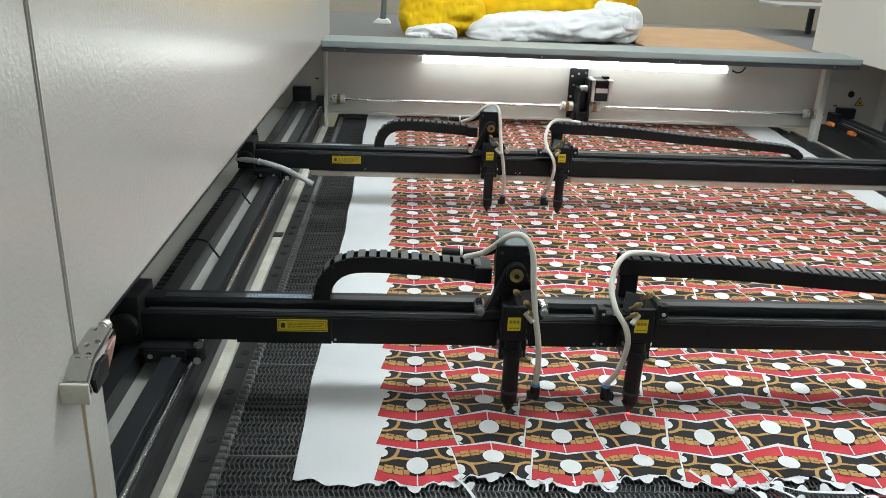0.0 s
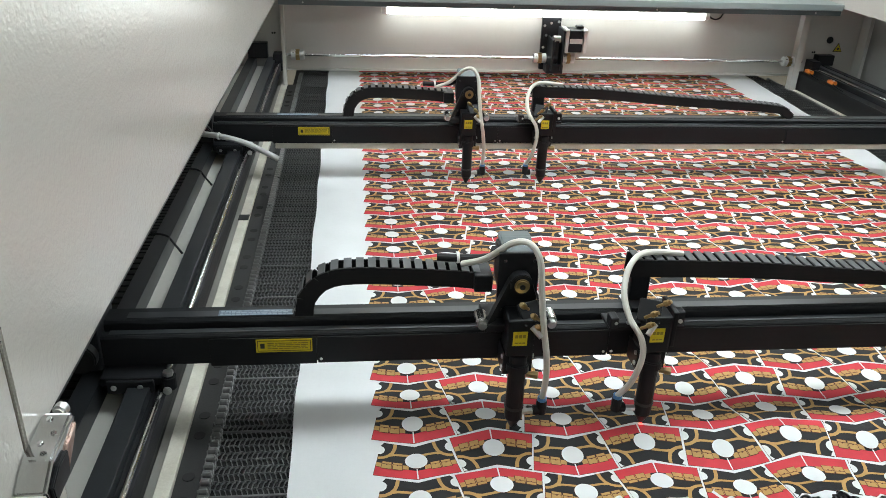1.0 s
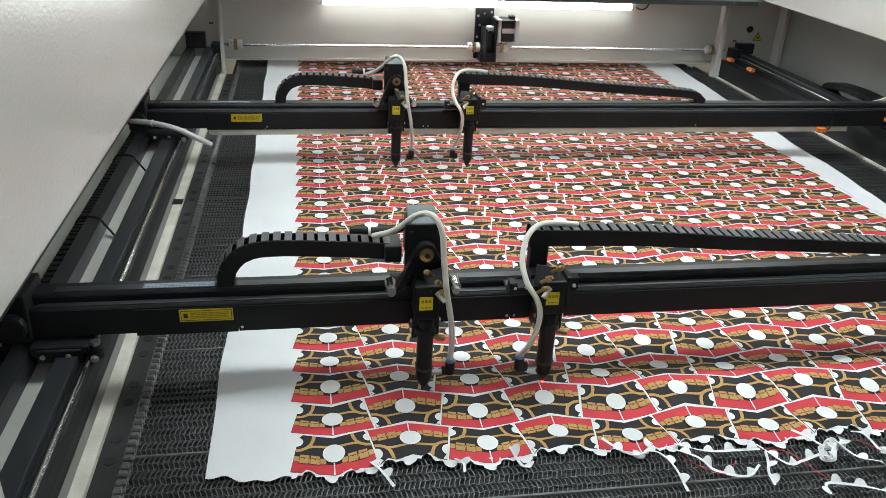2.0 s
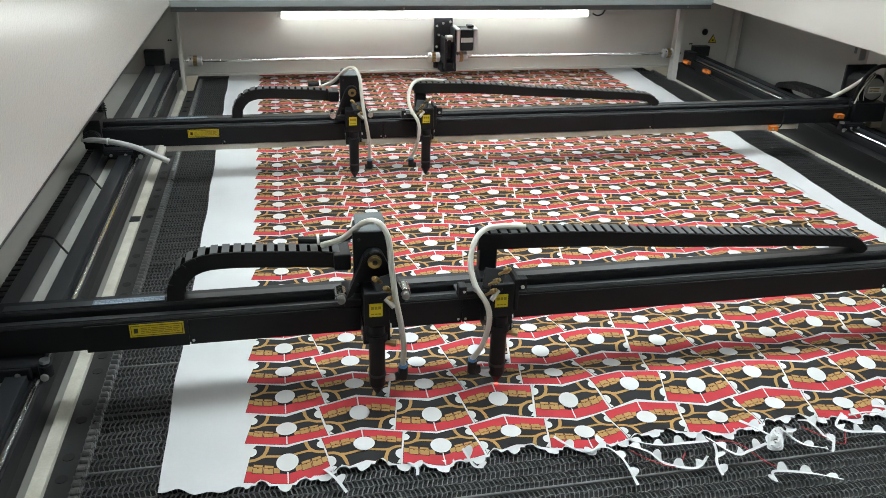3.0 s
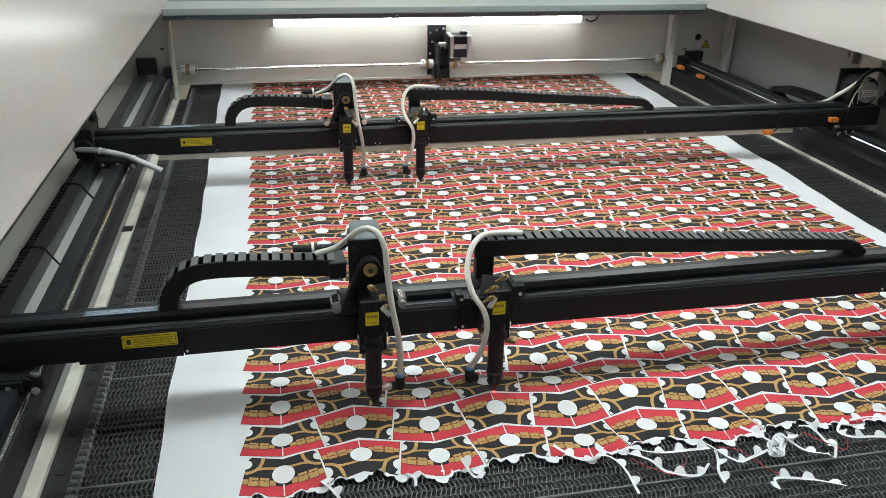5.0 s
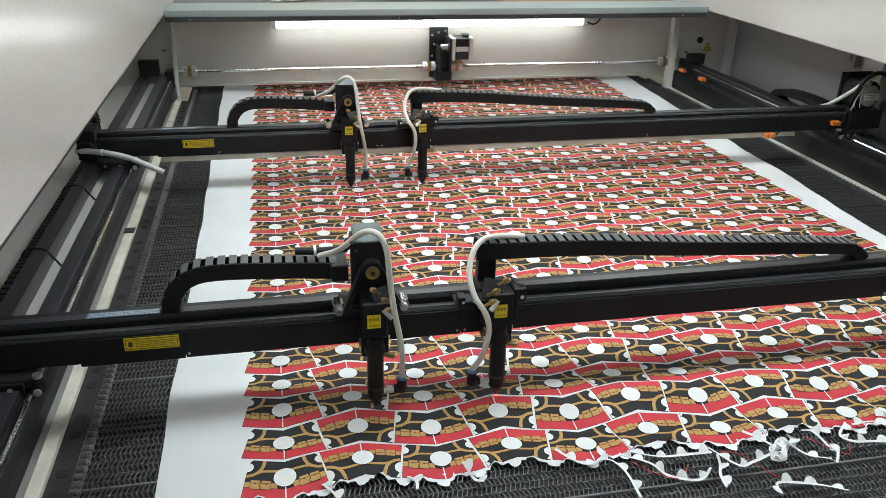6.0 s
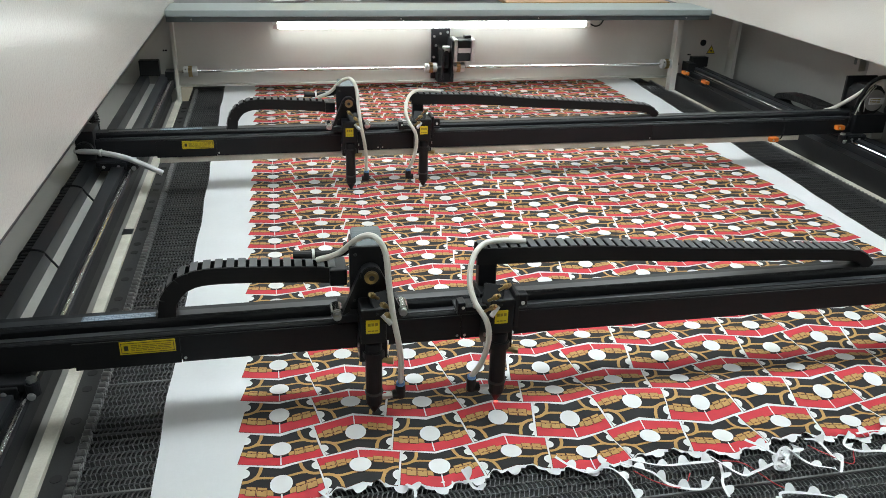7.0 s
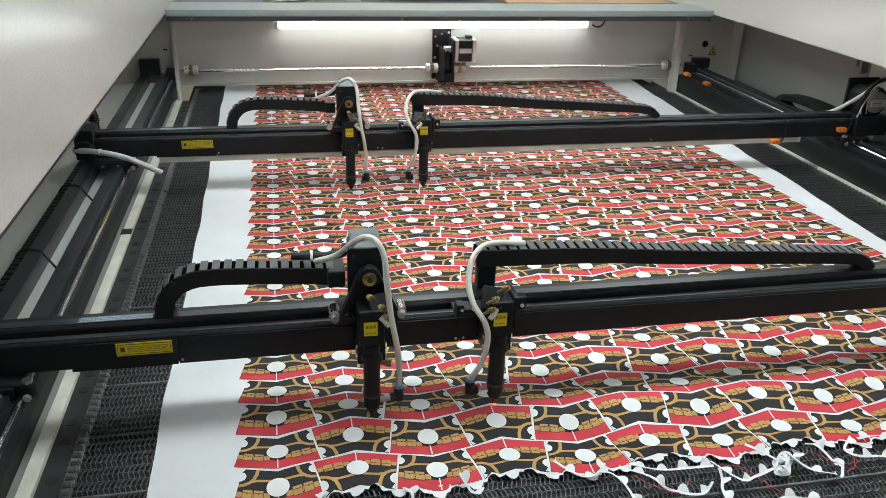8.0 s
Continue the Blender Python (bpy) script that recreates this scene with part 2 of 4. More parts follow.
# front doors beyond the seam
door = part("front_door", box(OUT_L, X_HL, -0.95, -0.281, 0.1, Z_TOP, 0.001), CREAM, mach, "cream sheet-metal door with a dark seam")
latch_y, latch_z = -0.279, 1.178
part("seam_strip", box(X_HL - 0.02, X_HL - 0.003, -0.2809, -0.2741, 1.16, Z_TOP - .001), BROWN, mach)
part("seam_strip", box(X_HL - 0.02, X_HL - 0.0015, -0.2809, -0.2741, 0.1, 1.1598), TAN, mach, "tan primer showing along the seam")
# outer walls; the left is made paler to throw light onto the lower sheet
part("outer_wall", box(OUT_L - 0.02, OUT_L, -0.95, 2.6, 0.1, Z_TOP), CREAM_IN, mach)
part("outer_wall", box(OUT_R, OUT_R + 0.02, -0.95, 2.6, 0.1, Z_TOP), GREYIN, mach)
part("base_frame", box(OUT_L, OUT_R, -0.9, 2.6, 0.12, 0.6, 0.004), CREAM_IN, mach)

# rear wall with the gap for the cloth under it
part("rear_wall", box(-0.338, 1.66, Y_WALL, Y_WALL + 0.02, 0.893, 1.165, 0.0015), CREAM_IN, mach, "cream inner rear wall")
part("rear_flange", box(-0.338, 1.66, Y_WALL - 0.012, Y_WALL, 0.889, 0.897, 0.001), CREAM_IN, mach)
part("end_plate", box(OUT_L, -0.338, 2.205, 2.225, 0.6, 1.175, 0.0015), CREAM_IN, mach)
plate_r = part("end_plate", box(1.66, 1.905, 2.205, 2.225, 0.6, 1.175, 0.0015), CREAM_IN, mach)
part("plate_fold", box(1.892, 1.907, 2.15, 2.204, 0.87, 1.175, 0.0015), CREAM_IN, mach)
for px, hw in ((-0.332, 0.006), (1.643, 0.013)):
    part("corner_post", box(px - hw, px + hw, 2.165, 2.2, 0.6, 1.165, 0.002), CREAM_IN, mach)
part("rear_beam", box(-0.334, 1.699, 2.04, 2.225, 1.1722, 1.195, 0.003), GREYBAR, mach, "grey-green painted steel rear crossbeam")
# same paint as the beam; the lip's shade is put into its colour
part("rear_beam_lip", box(-0.334, 1.699, 2.052, 2.067, 1.154, 1.172, 0.001), DARKBAR, mach)
for px in (-0.25, 0.48, 1.0, 1.6):
    screw(px, 2.052, 1.163, (0, -1, 0), 0.003, ZINC, mach)
for px, pz in ((1.69, 1.135), (1.70, 1.135), (1.715, 0.99), (1.723, 0.99), (-0.372, 1.03), (-0.364, 1.03)):
    part("hole", rod((px, 2.2035, pz), (px, 2.206, pz), 0.0035, 10), BLACK, mach)
part("cable_hole", rod((1.775, 2.202, 1.038), (1.775, 2.206, 1.038), 0.013, 20), BLACK, mach, "round black grommet")

# warning sign: yellow triangle with a black edge
sx, sz = 1.815, 1.008
sign = thing("warning_sign", (sx, 2.204, sz), "small yellow triangular laser warning sticker", "sticker")
part("sign_edge", prism_y([(sx - 0.019, sz - 0.015), (sx + 0.019, sz - 0.015), (sx, sz + 0.02)], 2.2025, 2.2045), INK, sign)
part("sign_face", prism_y([(sx - 0.0145, sz - 0.012), (sx + 0.0145, sz - 0.012), (sx, sz + 0.0145)], 2.2010, 2.2025), YELLOW, sign)
bm = rod((sx, 2.1995, sz - .003), (sx, 2.201, sz - .003), 0.004, 12)
box(sx - .0075, sx + .0075, 2.1995, 2.201, sz - .0036, sz - .0024, bm=bm)
part("sign_mark", bm, INK, sign)

# conveyor bed edges and the rail channels on both sides


def along(name, x0, x1, z0, z1, mat, lab="", bev=0.001, y0=-0.9, y1=2.2):
    """A bar or sheet that runs the length of the machine."""
    return part(name, box(x0, x1, y0, y1, z0, z1, bev), mat, mach, lab)


# left channel
along("perforated_strip", -0.326, -0.293, 0.80, 0.842, DARKSTRIP, "black perforated edge strip")
along("edge_strip", -0.347, -0.3265, 0.80, 0.8495, STRIP, "cream edge strip with dark specks")
along("edge_ledge", -0.362, -0.3475, 0.79, 0.841, LEDGE)
along("channel_side", -0.3685, -0.3625, 0.6, 0.9045, BLACKSHEET)
for k in range(18):
    for dy in (0, 0.047):
        yy = -0.24 + k * 0.1345 + dy
        # each hole is a disc whose dark inside is only colour
        part("hole", rod((-0.3095, yy, 0.8415), (-0.3095, yy, 0.8428), 0.0085, 16), GAPBLACK, mach)
rail_l = along("rail", -0.3625, -0.342, 0.905, 0.9335, BLACK, "black linear rail")
along("rail_bed", -0.393, -0.363, 0.9047, 0.945, BLACKTOP)
along("lower_sheet", -0.619, -0.3935, 0.90, 0.91, CREAM_IN, "cream sheet under the rails")
along("belt_profile", -0.462, -0.433, 0.9105, 0.945, BLACKTOP)
# right channel
along("edge_strip", 1.639, 1.661, 0.80, 0.8495, STRIP, "cream edge strip with dark specks")
along("channel_side", 1.6615, 1.669, 0.6, 0.915, BLACKSHEET, "black sheet-metal channel side")
along("channel_ledge", 1.6692, 1.7005, 0.898, 0.9148, BLACKSHEET)
rail_r = along("rail", 1.701, 1.724, 0.905, 0.9335, BLACK, "black linear rail")
along("rail_bed", 1.7245, 1.748, 0.90, 0.944, BLACKTOP)
along("belt_profile", 1.765, 1.79, 0.8905, 0.94, BLACK)
along("channel_floor", 1.749, 1.929, 0.85, 0.89, BLACKSHEET)
for rail, xa in ((rail_l, -0.3495), (rail_r, 1.712)):
    part("guide_rod", rod((xa, -0.9, 0.9375), (xa, 2.17, 0.9375), 0.0042, 12), STEEL, rail, "bright steel guide rod")
    part("rail_end_cap", box(xa - 0.02, xa + 0.012, 2.145, 2.2, 0.905, 0.965, 0.002), BLACK, mach)
for xa, zt in ((-0.425, 1.0), (1.757, 0.985)):
    part("rail_stop_plate", box(xa - 0.035, xa + 0.035, 2.17, 2.203, 0.9445, zt, 0.003), BLACKSHEET, mach)
# near-black so that the depth below the belt reads as shade
part("bed_pan", box(BELT_L - 0.03, BELT_R + 0.02, -0.9, 2.6, 0.61, 0.815), GAPBLACK, mach)
part("strip_joint", box(-0.349, -0.3255, 0.925, 0.955, 0.8496, 0.8512), BLACK, mach)


# latch on the door seam; its dark and brown reflections are painted-on plates
latch = thing("cabinet_latch", (X_HL, latch_y, latch_z), "chrome cabinet latch with mirrored cover", "latch")
ly, lz = latch_y, latch_z
part("latch_cover", prism_x([(ly - 0.038, lz - 0.0040), (ly - 0.014, lz + 0.0106), (ly + 0.036, lz + 0.0158), (ly + 0.042, lz + 0.0092), (ly + 0.004, lz - 0.0198), (ly - 0.03, lz - 0.0224)], X_HL + 0.001, X_HL + 0.025, 0.0025), MIRROR, latch, "scratched chrome cover")
part("latch_edge", box(X_HL + 0.0005, X_HL + 0.0262, ly - 0.0425, ly - 0.0385, lz - 0.0238, lz - 0.0033, 0.0012), STRIP, latch, "pale edge of the latch plate")
# dark reflection in the front facet, laid on as a black plate
part("latch_dark_facet", prism_x([(ly - 0.028, lz - 0.0211), (ly - 0.03, lz - 0.0053), (ly - 0.012, lz + 0.0026), (ly + 0.008, lz + 0.0013), (ly + 0.004, lz - 0.0185)], X_HL + 0.0251, X_HL + 0.028, 0.001), BLACK, latch, "front facet with its dark reflection painted black")
# brown reflection in the chrome, laid on as a thin plate
part("latch_reflection", prism_x([(ly + 0.006, lz - 0.0172), (ly + 0.009, lz - 0.0079), (ly + 0.004, lz - 0.0026), (ly + 0.012, lz + 0.0033), (ly + 0.024, lz + 0.0053), (ly + 0.036, lz + 0.0079), (ly + 0.031, lz + 0.0013), (ly + 0.02, lz - 0.0079)], X_HL + 0.0251, X_HL + 0.0268, 0.0008), BROWNREFL, latch, "brown reflection painted on the chrome")
part("latch_pin", rod((X_HL + 0.012, ly + 0.04, lz + 0.0119), (X_HL + 0.014, ly + 0.05, lz + 0.0125), 0.006, 18, bevel=0.002), ZINC, latch)
for dy, dz in ((-0.004, 0.016), (0.02, 0.0205)):
    part("latch_rivet", rod((X_HL + 0.014, ly + dy, lz + dz), (X_HL + 0.0135, ly + dy - 0.0006, lz + dz + 0.0028), 0.0026, 12, bevel=0.0006), STEEL, latch)

# ---------- tube lamp, drive shaft, motor on the rear wall ----------
tube = thing("tube_lamp", (0.64, 2.22, 1.105), "lit white tube lamp under the rear crossbeam", "lamp")
part("tube", rod((0.04, 2.2, 1.12), (1.245, 2.2, 1.12), 0.0152, 20, bevel=0.003), GLOW, tube, "glowing white tube")
for xx in (0.032, 1.253):
    part("end_cap", rod((xx - 0.009, 2.2, 1.12), (xx + 0.009, 2.2, 1.12), 0.0158, 20, bevel=0.002), CEILM, tube)
# added backing that keeps the tube's light off the rear wall
part("tube_shield", box(0.0415, 1.2435, 2.2155, 2.2395, 1.107, 1.133, 0.002), CEILM, tube, "white backing added behind the tube")
part("cable", hose([(1.262, 2.2, 1.12), (1.29, 2.205, 1.108), (1.315, 2.215, 1.112), (1.335, 2.236, 1.125)], 0.003), PLASTIC, tube)

shaft = thing("drive_shaft", (0.65, 2.18, 0.957), "polished steel drive shaft with clamp couplings", "shaft")
YS, ZS = 2.185, 0.957
part("rod", rod((-0.352, YS, ZS), (1.668, YS, ZS), 0.0052, 16), STEEL, shaft)


def coupling(x):
    c = part("coupling", rod((x - 0.024, YS, ZS), (x - 0.007, YS, ZS), 0.0185, 24, bevel=0.002), ALU, shaft, "aluminium clamp coupling with brass insert")
    part("jaw", rod((x + 0.007, YS, ZS), (x + 0.024, YS, ZS), 0.0185, 24, bevel=0.002), ALU, c)
    b = bmesh.new()
    for k in range(8):
        a = k * math.pi / 4
        box(x - 0.007, x + 0.007, YS + 0.0155 * math.cos(a) - 0.004, YS + 0.0155 * math.cos(a) + 0.004, ZS + 0.0155 * math.sin(a) - 0.004, ZS + 0.0155 * math.sin(a) + 0.004, bm=b)
    rod((x - 0.007, YS, ZS), (x + 0.007, YS, ZS), 0.015, 16, bm=b)
    part("insert", b, BRASS, c, "brass insert")
    for k in (0.6, 1.8):
        part("set_screw", rod((x - 0.016, YS - 0.019 * math.cos(k), ZS + 0.019 * math.sin(k)), (x - 0.016, YS - 0.0165 * math.cos(k), ZS + 0.0165 * math.sin(k)), 0.0025, 8), BLACK, c)


for cx in (-0.283, 0.618, 0.728, 1.612):
    coupling(cx)

mot = thing("stepper_motor", (0.66, 2.2, 1.0), "silver and black stepper motor on a black bracket", "motor")
part("bracket_plate", box(0.628, 0.70, 2.222, 2.2395, 0.905, 1.1, 0.003), BLACK, mot, "black mounting plate")
for px, pz in ((0.637, 1.07), (0.662, 1.08), (0.645, 1.035), (0.637, 0.99), (0.69, 1.085)):
    screw(px, 2.222, pz, (0, -1, 0), 0.005, ZINC, mot)
part("gear_cheek", box(0.652, 0.66, 2.13, 2.222, 0.918, 1.035, 0.003), BLACK, mot)
part("gear_cheek", box(0.69, 0.697, 2.13, 2.222, 0.918, 1.07, 0.003), BLACK, mot)
part("pulley", rod((0.661, 2.172, 1.03), (0.689, 2.172, 1.03), 0.013, 20), ALU, mot)
part("bearing_block", box(0.64, 0.704, 2.15, 2.21, 0.905, 0.94, 0.004), BLACK, mot)
part("belt", prism_x([(2.155, 0.957), (2.16, 1.03), (2.168, 1.04), (2.184, 1.04), (2.192, 1.03), (2.2, 0.957), (2.185, 0.94), (2.168, 0.94)], 0.667, 0.683, 0.002), PLASTIC, mot)
MY, MZ = 2.172, 1.03
part("front_flange", box(0.6985, 0.712, MY - 0.043, MY + 0.043, MZ - 0.043, MZ + 0.043, 0.004), ALU, mot, "cast aluminium flange")
part("stator", box(0.7125, 0.765, MY - 0.041, MY + 0.041, MZ - 0.041, MZ + 0.041, 0.007), BLACK, mot, "black laminated stator")
part("rear_flange", box(0.7655, 0.782, MY - 0.043, MY + 0.043, MZ - 0.043, MZ + 0.043, 0.005), ALU, mot, "cast aluminium flange")
part("plate_label", box(0.7145, 0.763, MY - 0.0418, MY - 0.0412, MZ - 0.008, MZ + 0.01), ALU, mot)
part("connector", box(0.745, 0.77, MY - 0.015, MY + 0.015, MZ + 0.0432, MZ + 0.052, 0.002), BLACK, mot)


# ---------- gantries ----------
YN = 0.133              # nozzle line of the near gantry
YF = YN + 0.045         # its front face
GDY = 0.995             # the far gantry stands that far behind
FAR_DX = 0.06


def bars(x0, x1, z0, z1, y, rows, mat, parent, seed):
    """Plain bars for writing that cannot be read."""
    r = random.Random(seed)
    b = bmesh.new()
    h = (z1 - z0) / (rows * 2 - 1)
    for k in range(rows):
        x = x0
        while x < x1 - 0.002:
            w = min(r.uniform(0.003, 0.012), x1 - x)
            box(x, x + w, y - 0.0003, y, z0 + 2 * k * h, z0 + (2 * k + 1) * h, bm=b)
            x += w + 0.0012
    return part("print", b, mat, parent)


def gantry():
    g = thing("gantry", (0.65, YF, 0.955), "black anodised aluminium gantry beam with a yellow label", "gantry beam", "gantries")
    y, z = YF, 0.957
    prof = [(y, z), (y, z + 0.044), (y + 0.004, z + 0.047), (y + 0.016, z + 0.047), (y + 0.016, z + 0.042), (y + 0.022, z + 0.042), (y + 0.022, z + 0.055), (y + 0.026, z + 0.059), (y + 0.058, z + 0.059), (y + 0.058, z)]
    part("beam", prism_x(prof, -0.46, 1.75, 0.0008), BLACK, g, "black anodised aluminium profile")
    part("belt_strip", box(-0.4, 1.7, y + 0.028, y + 0.044, z + 0.0592, z + 0.0605), BLACKTOP, g)
    part("guide_strip", box(-0.42, 1.7, y + 0.005, y + 0.0155, z + 0.0472, z + 0.0485), BLACKTOP, g)
    # thin cover plates along the lower front
    for xa, xb, zz in ((-0.285, -0.137, 0.954), (-0.1355, 0.288, 0.955), (0.2895, 1.075, 0.956), (1.0765, 1.70, 0.955)):
        part("cover_plate", box(xa, xb, y - 0.0025, y - 0.0003, zz, 0.998, 0.0006), BLACK, g)
    for xx in (-0.131, 0.283, 0.295, 1.07):
        screw(xx, y - 0.0025, 0.962, (0, -1, 0), 0.0022, ZINC, g)
    lab = part("warning_label", box(-0.221, -0.143, y - 0.0035, y - 0.0027, 0.9755, 0.9965), YELLOW, g, "yellow warning label with a thin dark border")
    b = box(-0.219, -0.145, y - 0.0039, y - 0.0036, 0.9937, 0.9945)
    box(-0.219, -0.145, y - 0.0039, y - 0.0036, 0.9775, 0.9783, bm=b)
    box(-0.219, -0.2182, y - 0.0039, y - 0.0036, 0.9783, 0.9937, bm=b)
    box(-0.1458, -0.145, y - 0.0039, y - 0.0036, 0.9783, 0.9937, bm=b)
    part("label_border", b, INK, lab)
    bars(-0.205, -0.149, 0.981, 0.991, y - 0.0036, 4, LABELINK, lab, 3)
    part("label_symbol", box(-0.215, -0.209, y - 0.0039, y - 0.0036, 0.982, 0.99), INK, lab)
    st = part("sticker", box(-0.275, -0.172, y + 0.0282, y + 0.0438, z + 0.0606, z + 0.061), STICKER, g, "blue-grey belt print")
    r = random.Random(8)
    b = bmesh.new()
    for k in range(3):
        x = -0.272
        while x < -0.178:
            w = r.uniform(0.003, 0.009)
            box(x, x + w, y + 0.0295 + k * 0.0045, y + 0.032 + k * 0.0045, z + 0.0611, z + 0.0614, bm=b)
            x += w + 0.0015
    part("print", b, STICKINK, st)
    # end carriages on the rails
    for xa, xb, s in ((-0.43, -0.345, -1), (1.69, 1.765, 1)):
        e = part("end_carriage", box(xa, xb, y - 0.03, y + 0.09, 0.9425, 0.9565, 0.003), BLACK, g, "black end carriage")
        part("clamp", box(xa + 0.01, xb - 0.012, y - 0.036, y - 0.0305, 0.935, 0.9545, 0.002), BLACK, e)
        for xx in (xa + 0.02, xb - 0.03):
            screw(xx, y - 0.0365, 0.946, (0, -1, 0), 0.004, ZINC, e)
        xr = xb + 0.006 if s < 0 else xa - 0.006
        part("roller", rod((xr, y - 0.026, 0.936), (xr, y - 0.026, 0.958), 0.0105, 18, bevel=0.002), BLACK, e)
        part("roller_bolt", rod((xr, y - 0.026, 0.9582), (xr, y - 0.026, 0.9635), 0.0075, 6), ZINC, e)
        screw(xr, y - 0.038, 0.941, (0, -1, 0), 0.006, ZINC, e)
    part("left_bracket", box(-0.475, -0.43, y - 0.01, y + 0.07, 0.955, 1.03, 0.003), BLACK, g)
    part("left_pulley", rod((-0.452, y - 0.028, 0.985), (-0.452, y - 0.011, 0.985), 0.022, 24, bevel=0.002), PLASTIC, g)
    # motor at the far end
    cx, cz = 1.775, 1.055
    oct8 = [(cx + 0.042 * a, cz + 0.042 * b) for a, b in ((-1, -0.55), (-0.55, -1), (0.55, -1), (1, -0.55), (1, 0.55), (0.55, 1), (-0.55, 1), (-1, 0.55))]
    m = part("drive_motor", prism_y(oct8, y, y + 0.062, 0.002), PLASTIC, g, "black stepper motor with a white label")
    part("motor_face", rod((cx + 0.008, y - 0.004, cz), (cx + 0.008, y - 0.0003, cz), 0.032, 28), GREYIN, m)
    part("motor_label", box(cx - 0.012, cx + 0.04, y - 0.0055, y - 0.0042, cz - 0.012, cz + 0.008), CEILM, m)
    bars(cx - 0.008, cx + 0.026, cz - 0.008, cz + 0.004, y - 0.0056, 3, LABELINK, m, 6)
    for dx in (-0.03, -0.012):
        part("seam", hose([(cx + dx - 0.006, y - 0.002, cz - 0.034), (cx + dx - 0.01, y - 0.003, cz), (cx + dx + 0.006, y - 0.003, cz + 0.03), (cx + dx + 0.016, y - 0.002, cz + 0.041)], 0.0012, 4, 6), CEILM, m)
    for k in range(2):
        part("terminal", rod((1.860, y - 0.01, 1.01 + 0.035 * k), (1.872, y - 0.012, 1.01 + 0.035 * k), 0.006, 8), BRASS, g)
    part("motor_plate", box(cx - 0.05, cx + 0.055, y + 0.0622, y + 0.07, 0.955, 1.115, 0.002), BLACK, g)
    part("motor_bracket", box(1.727, 1.835, y - 0.012, y + 0.062, 0.955, 1.0125, 0.003), BLACK, g)
    part("pulley", rod((1.830, y - 0.03, 1.03), (1.830, y - 0.013, 1.03), 0.017, 24, bevel=0.002), BLACKTOP, g)
    part("cable", hose([(1.735, y + 0.01, 1.02), (1.727, y - 0.012, 1.07), (1.740, y - 0.02, 1.11), (1.775, y - 0.02, 1.128), (1.815, y - 0.015, 1.118), (1.843, y - 0.01, 1.08), (1.850, y, 1.02)], 0.006), PLASTIC, g)
    part("cable", hose([(1.727, y - 0.004, 1.012), (1.731, y - 0.012, 1.05), (1.743, y - 0.016, 1.08), (1.760, y - 0.014, 1.10)], 0.002), HOSE, g)
    part("conduit", hose([(1.665, y + 0.10, 0.995), (1.700, y + 0.075, 1.01), (1.725, y + 0.04, 1.045), (1.740, y + 0.0, 1.085), (1.760, y - 0.016, 1.115), (1.775, y - 0.016, 1.122)], 0.0058), HOSE, g, "pale ribbed cable conduit")
    # orange proximity switches
    for xx, zz in ((1.465, 0.947), (1.68, 0.977)):
        sw = part("proximity_switch", box(xx - 0.014, xx + 0.012, y - 0.02, y - 0.003, zz - 0.0068, zz + 0.0068, 0.002), ORANGE, g, "orange plastic proximity switch")
        part("switch_screw", rod((xx - 0.006, y - 0.0215, zz), (xx - 0.006, y - 0.0202, zz), 0.003, 10), ZINC, sw)
        part("switch_lead", hose([(xx + 0.013, y - 0.012, zz), (xx + 0.025, y - 0.01, zz + 0.004), (xx + 0.033, y - 0.004, zz + 0.03), (xx + 0.03, y + 0.002, zz + 0.06)], 0.0018), PLASTIC, sw)
    return g


def chain(path, pitch, h0, h1, w, label):
    """A drag chain: links of their own along a path in x, z above the beam."""
    c = thing("cable_chain", path[0], label, "cable chain", "cable chains")
    pts = spline(path, 24)
    run, k = 0.0, 0
    total = sum((b - a).length for a, b in zip(pts, pts[1:]))
    here = 0.0
    for a, b in zip(pts, pts[1:]):
        d = b - a
        while run < here + d.length:
            f = (run - here) / d.length
            p = a + d * f
            u = d.normalized()
            n = Vector((-u.z, 0, u.x))
            if n.z < 0:
                n = -n
            h = h0 + (h1 - h0) * run / total
            m = Matrix((u, Vector((0, 1, 0)), n)).transposed().to_4x4()
            m.translation = p
            own = box(-pitch * 0.56, pitch * 0.56, -w / 2, -w / 2 + 0.003, -h / 2, h / 2, 0.0008)
            box(-pitch * 0.56, pitch * 0.56, w / 2 - 0.003, w / 2, -h / 2, h / 2, 0.0008, bm=own)
            box(-pitch * 0.5, pitch * 0.5, -w / 2 + 0.003, w / 2 - 0.003, -h / 2 + 0.002, -h / 2 + 0.004, bm=own)
            bmesh.ops.transform(own, matrix=m, verts=own.verts)
            ln = part("link", own, PLASTIC, c)
            # a paler cap on top of each link
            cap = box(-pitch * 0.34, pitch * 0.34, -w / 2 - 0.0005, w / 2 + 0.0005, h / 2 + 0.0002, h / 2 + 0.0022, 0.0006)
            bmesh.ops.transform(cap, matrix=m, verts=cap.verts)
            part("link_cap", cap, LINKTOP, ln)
            run += pitch
            k += 1
        here += d.length
    return c


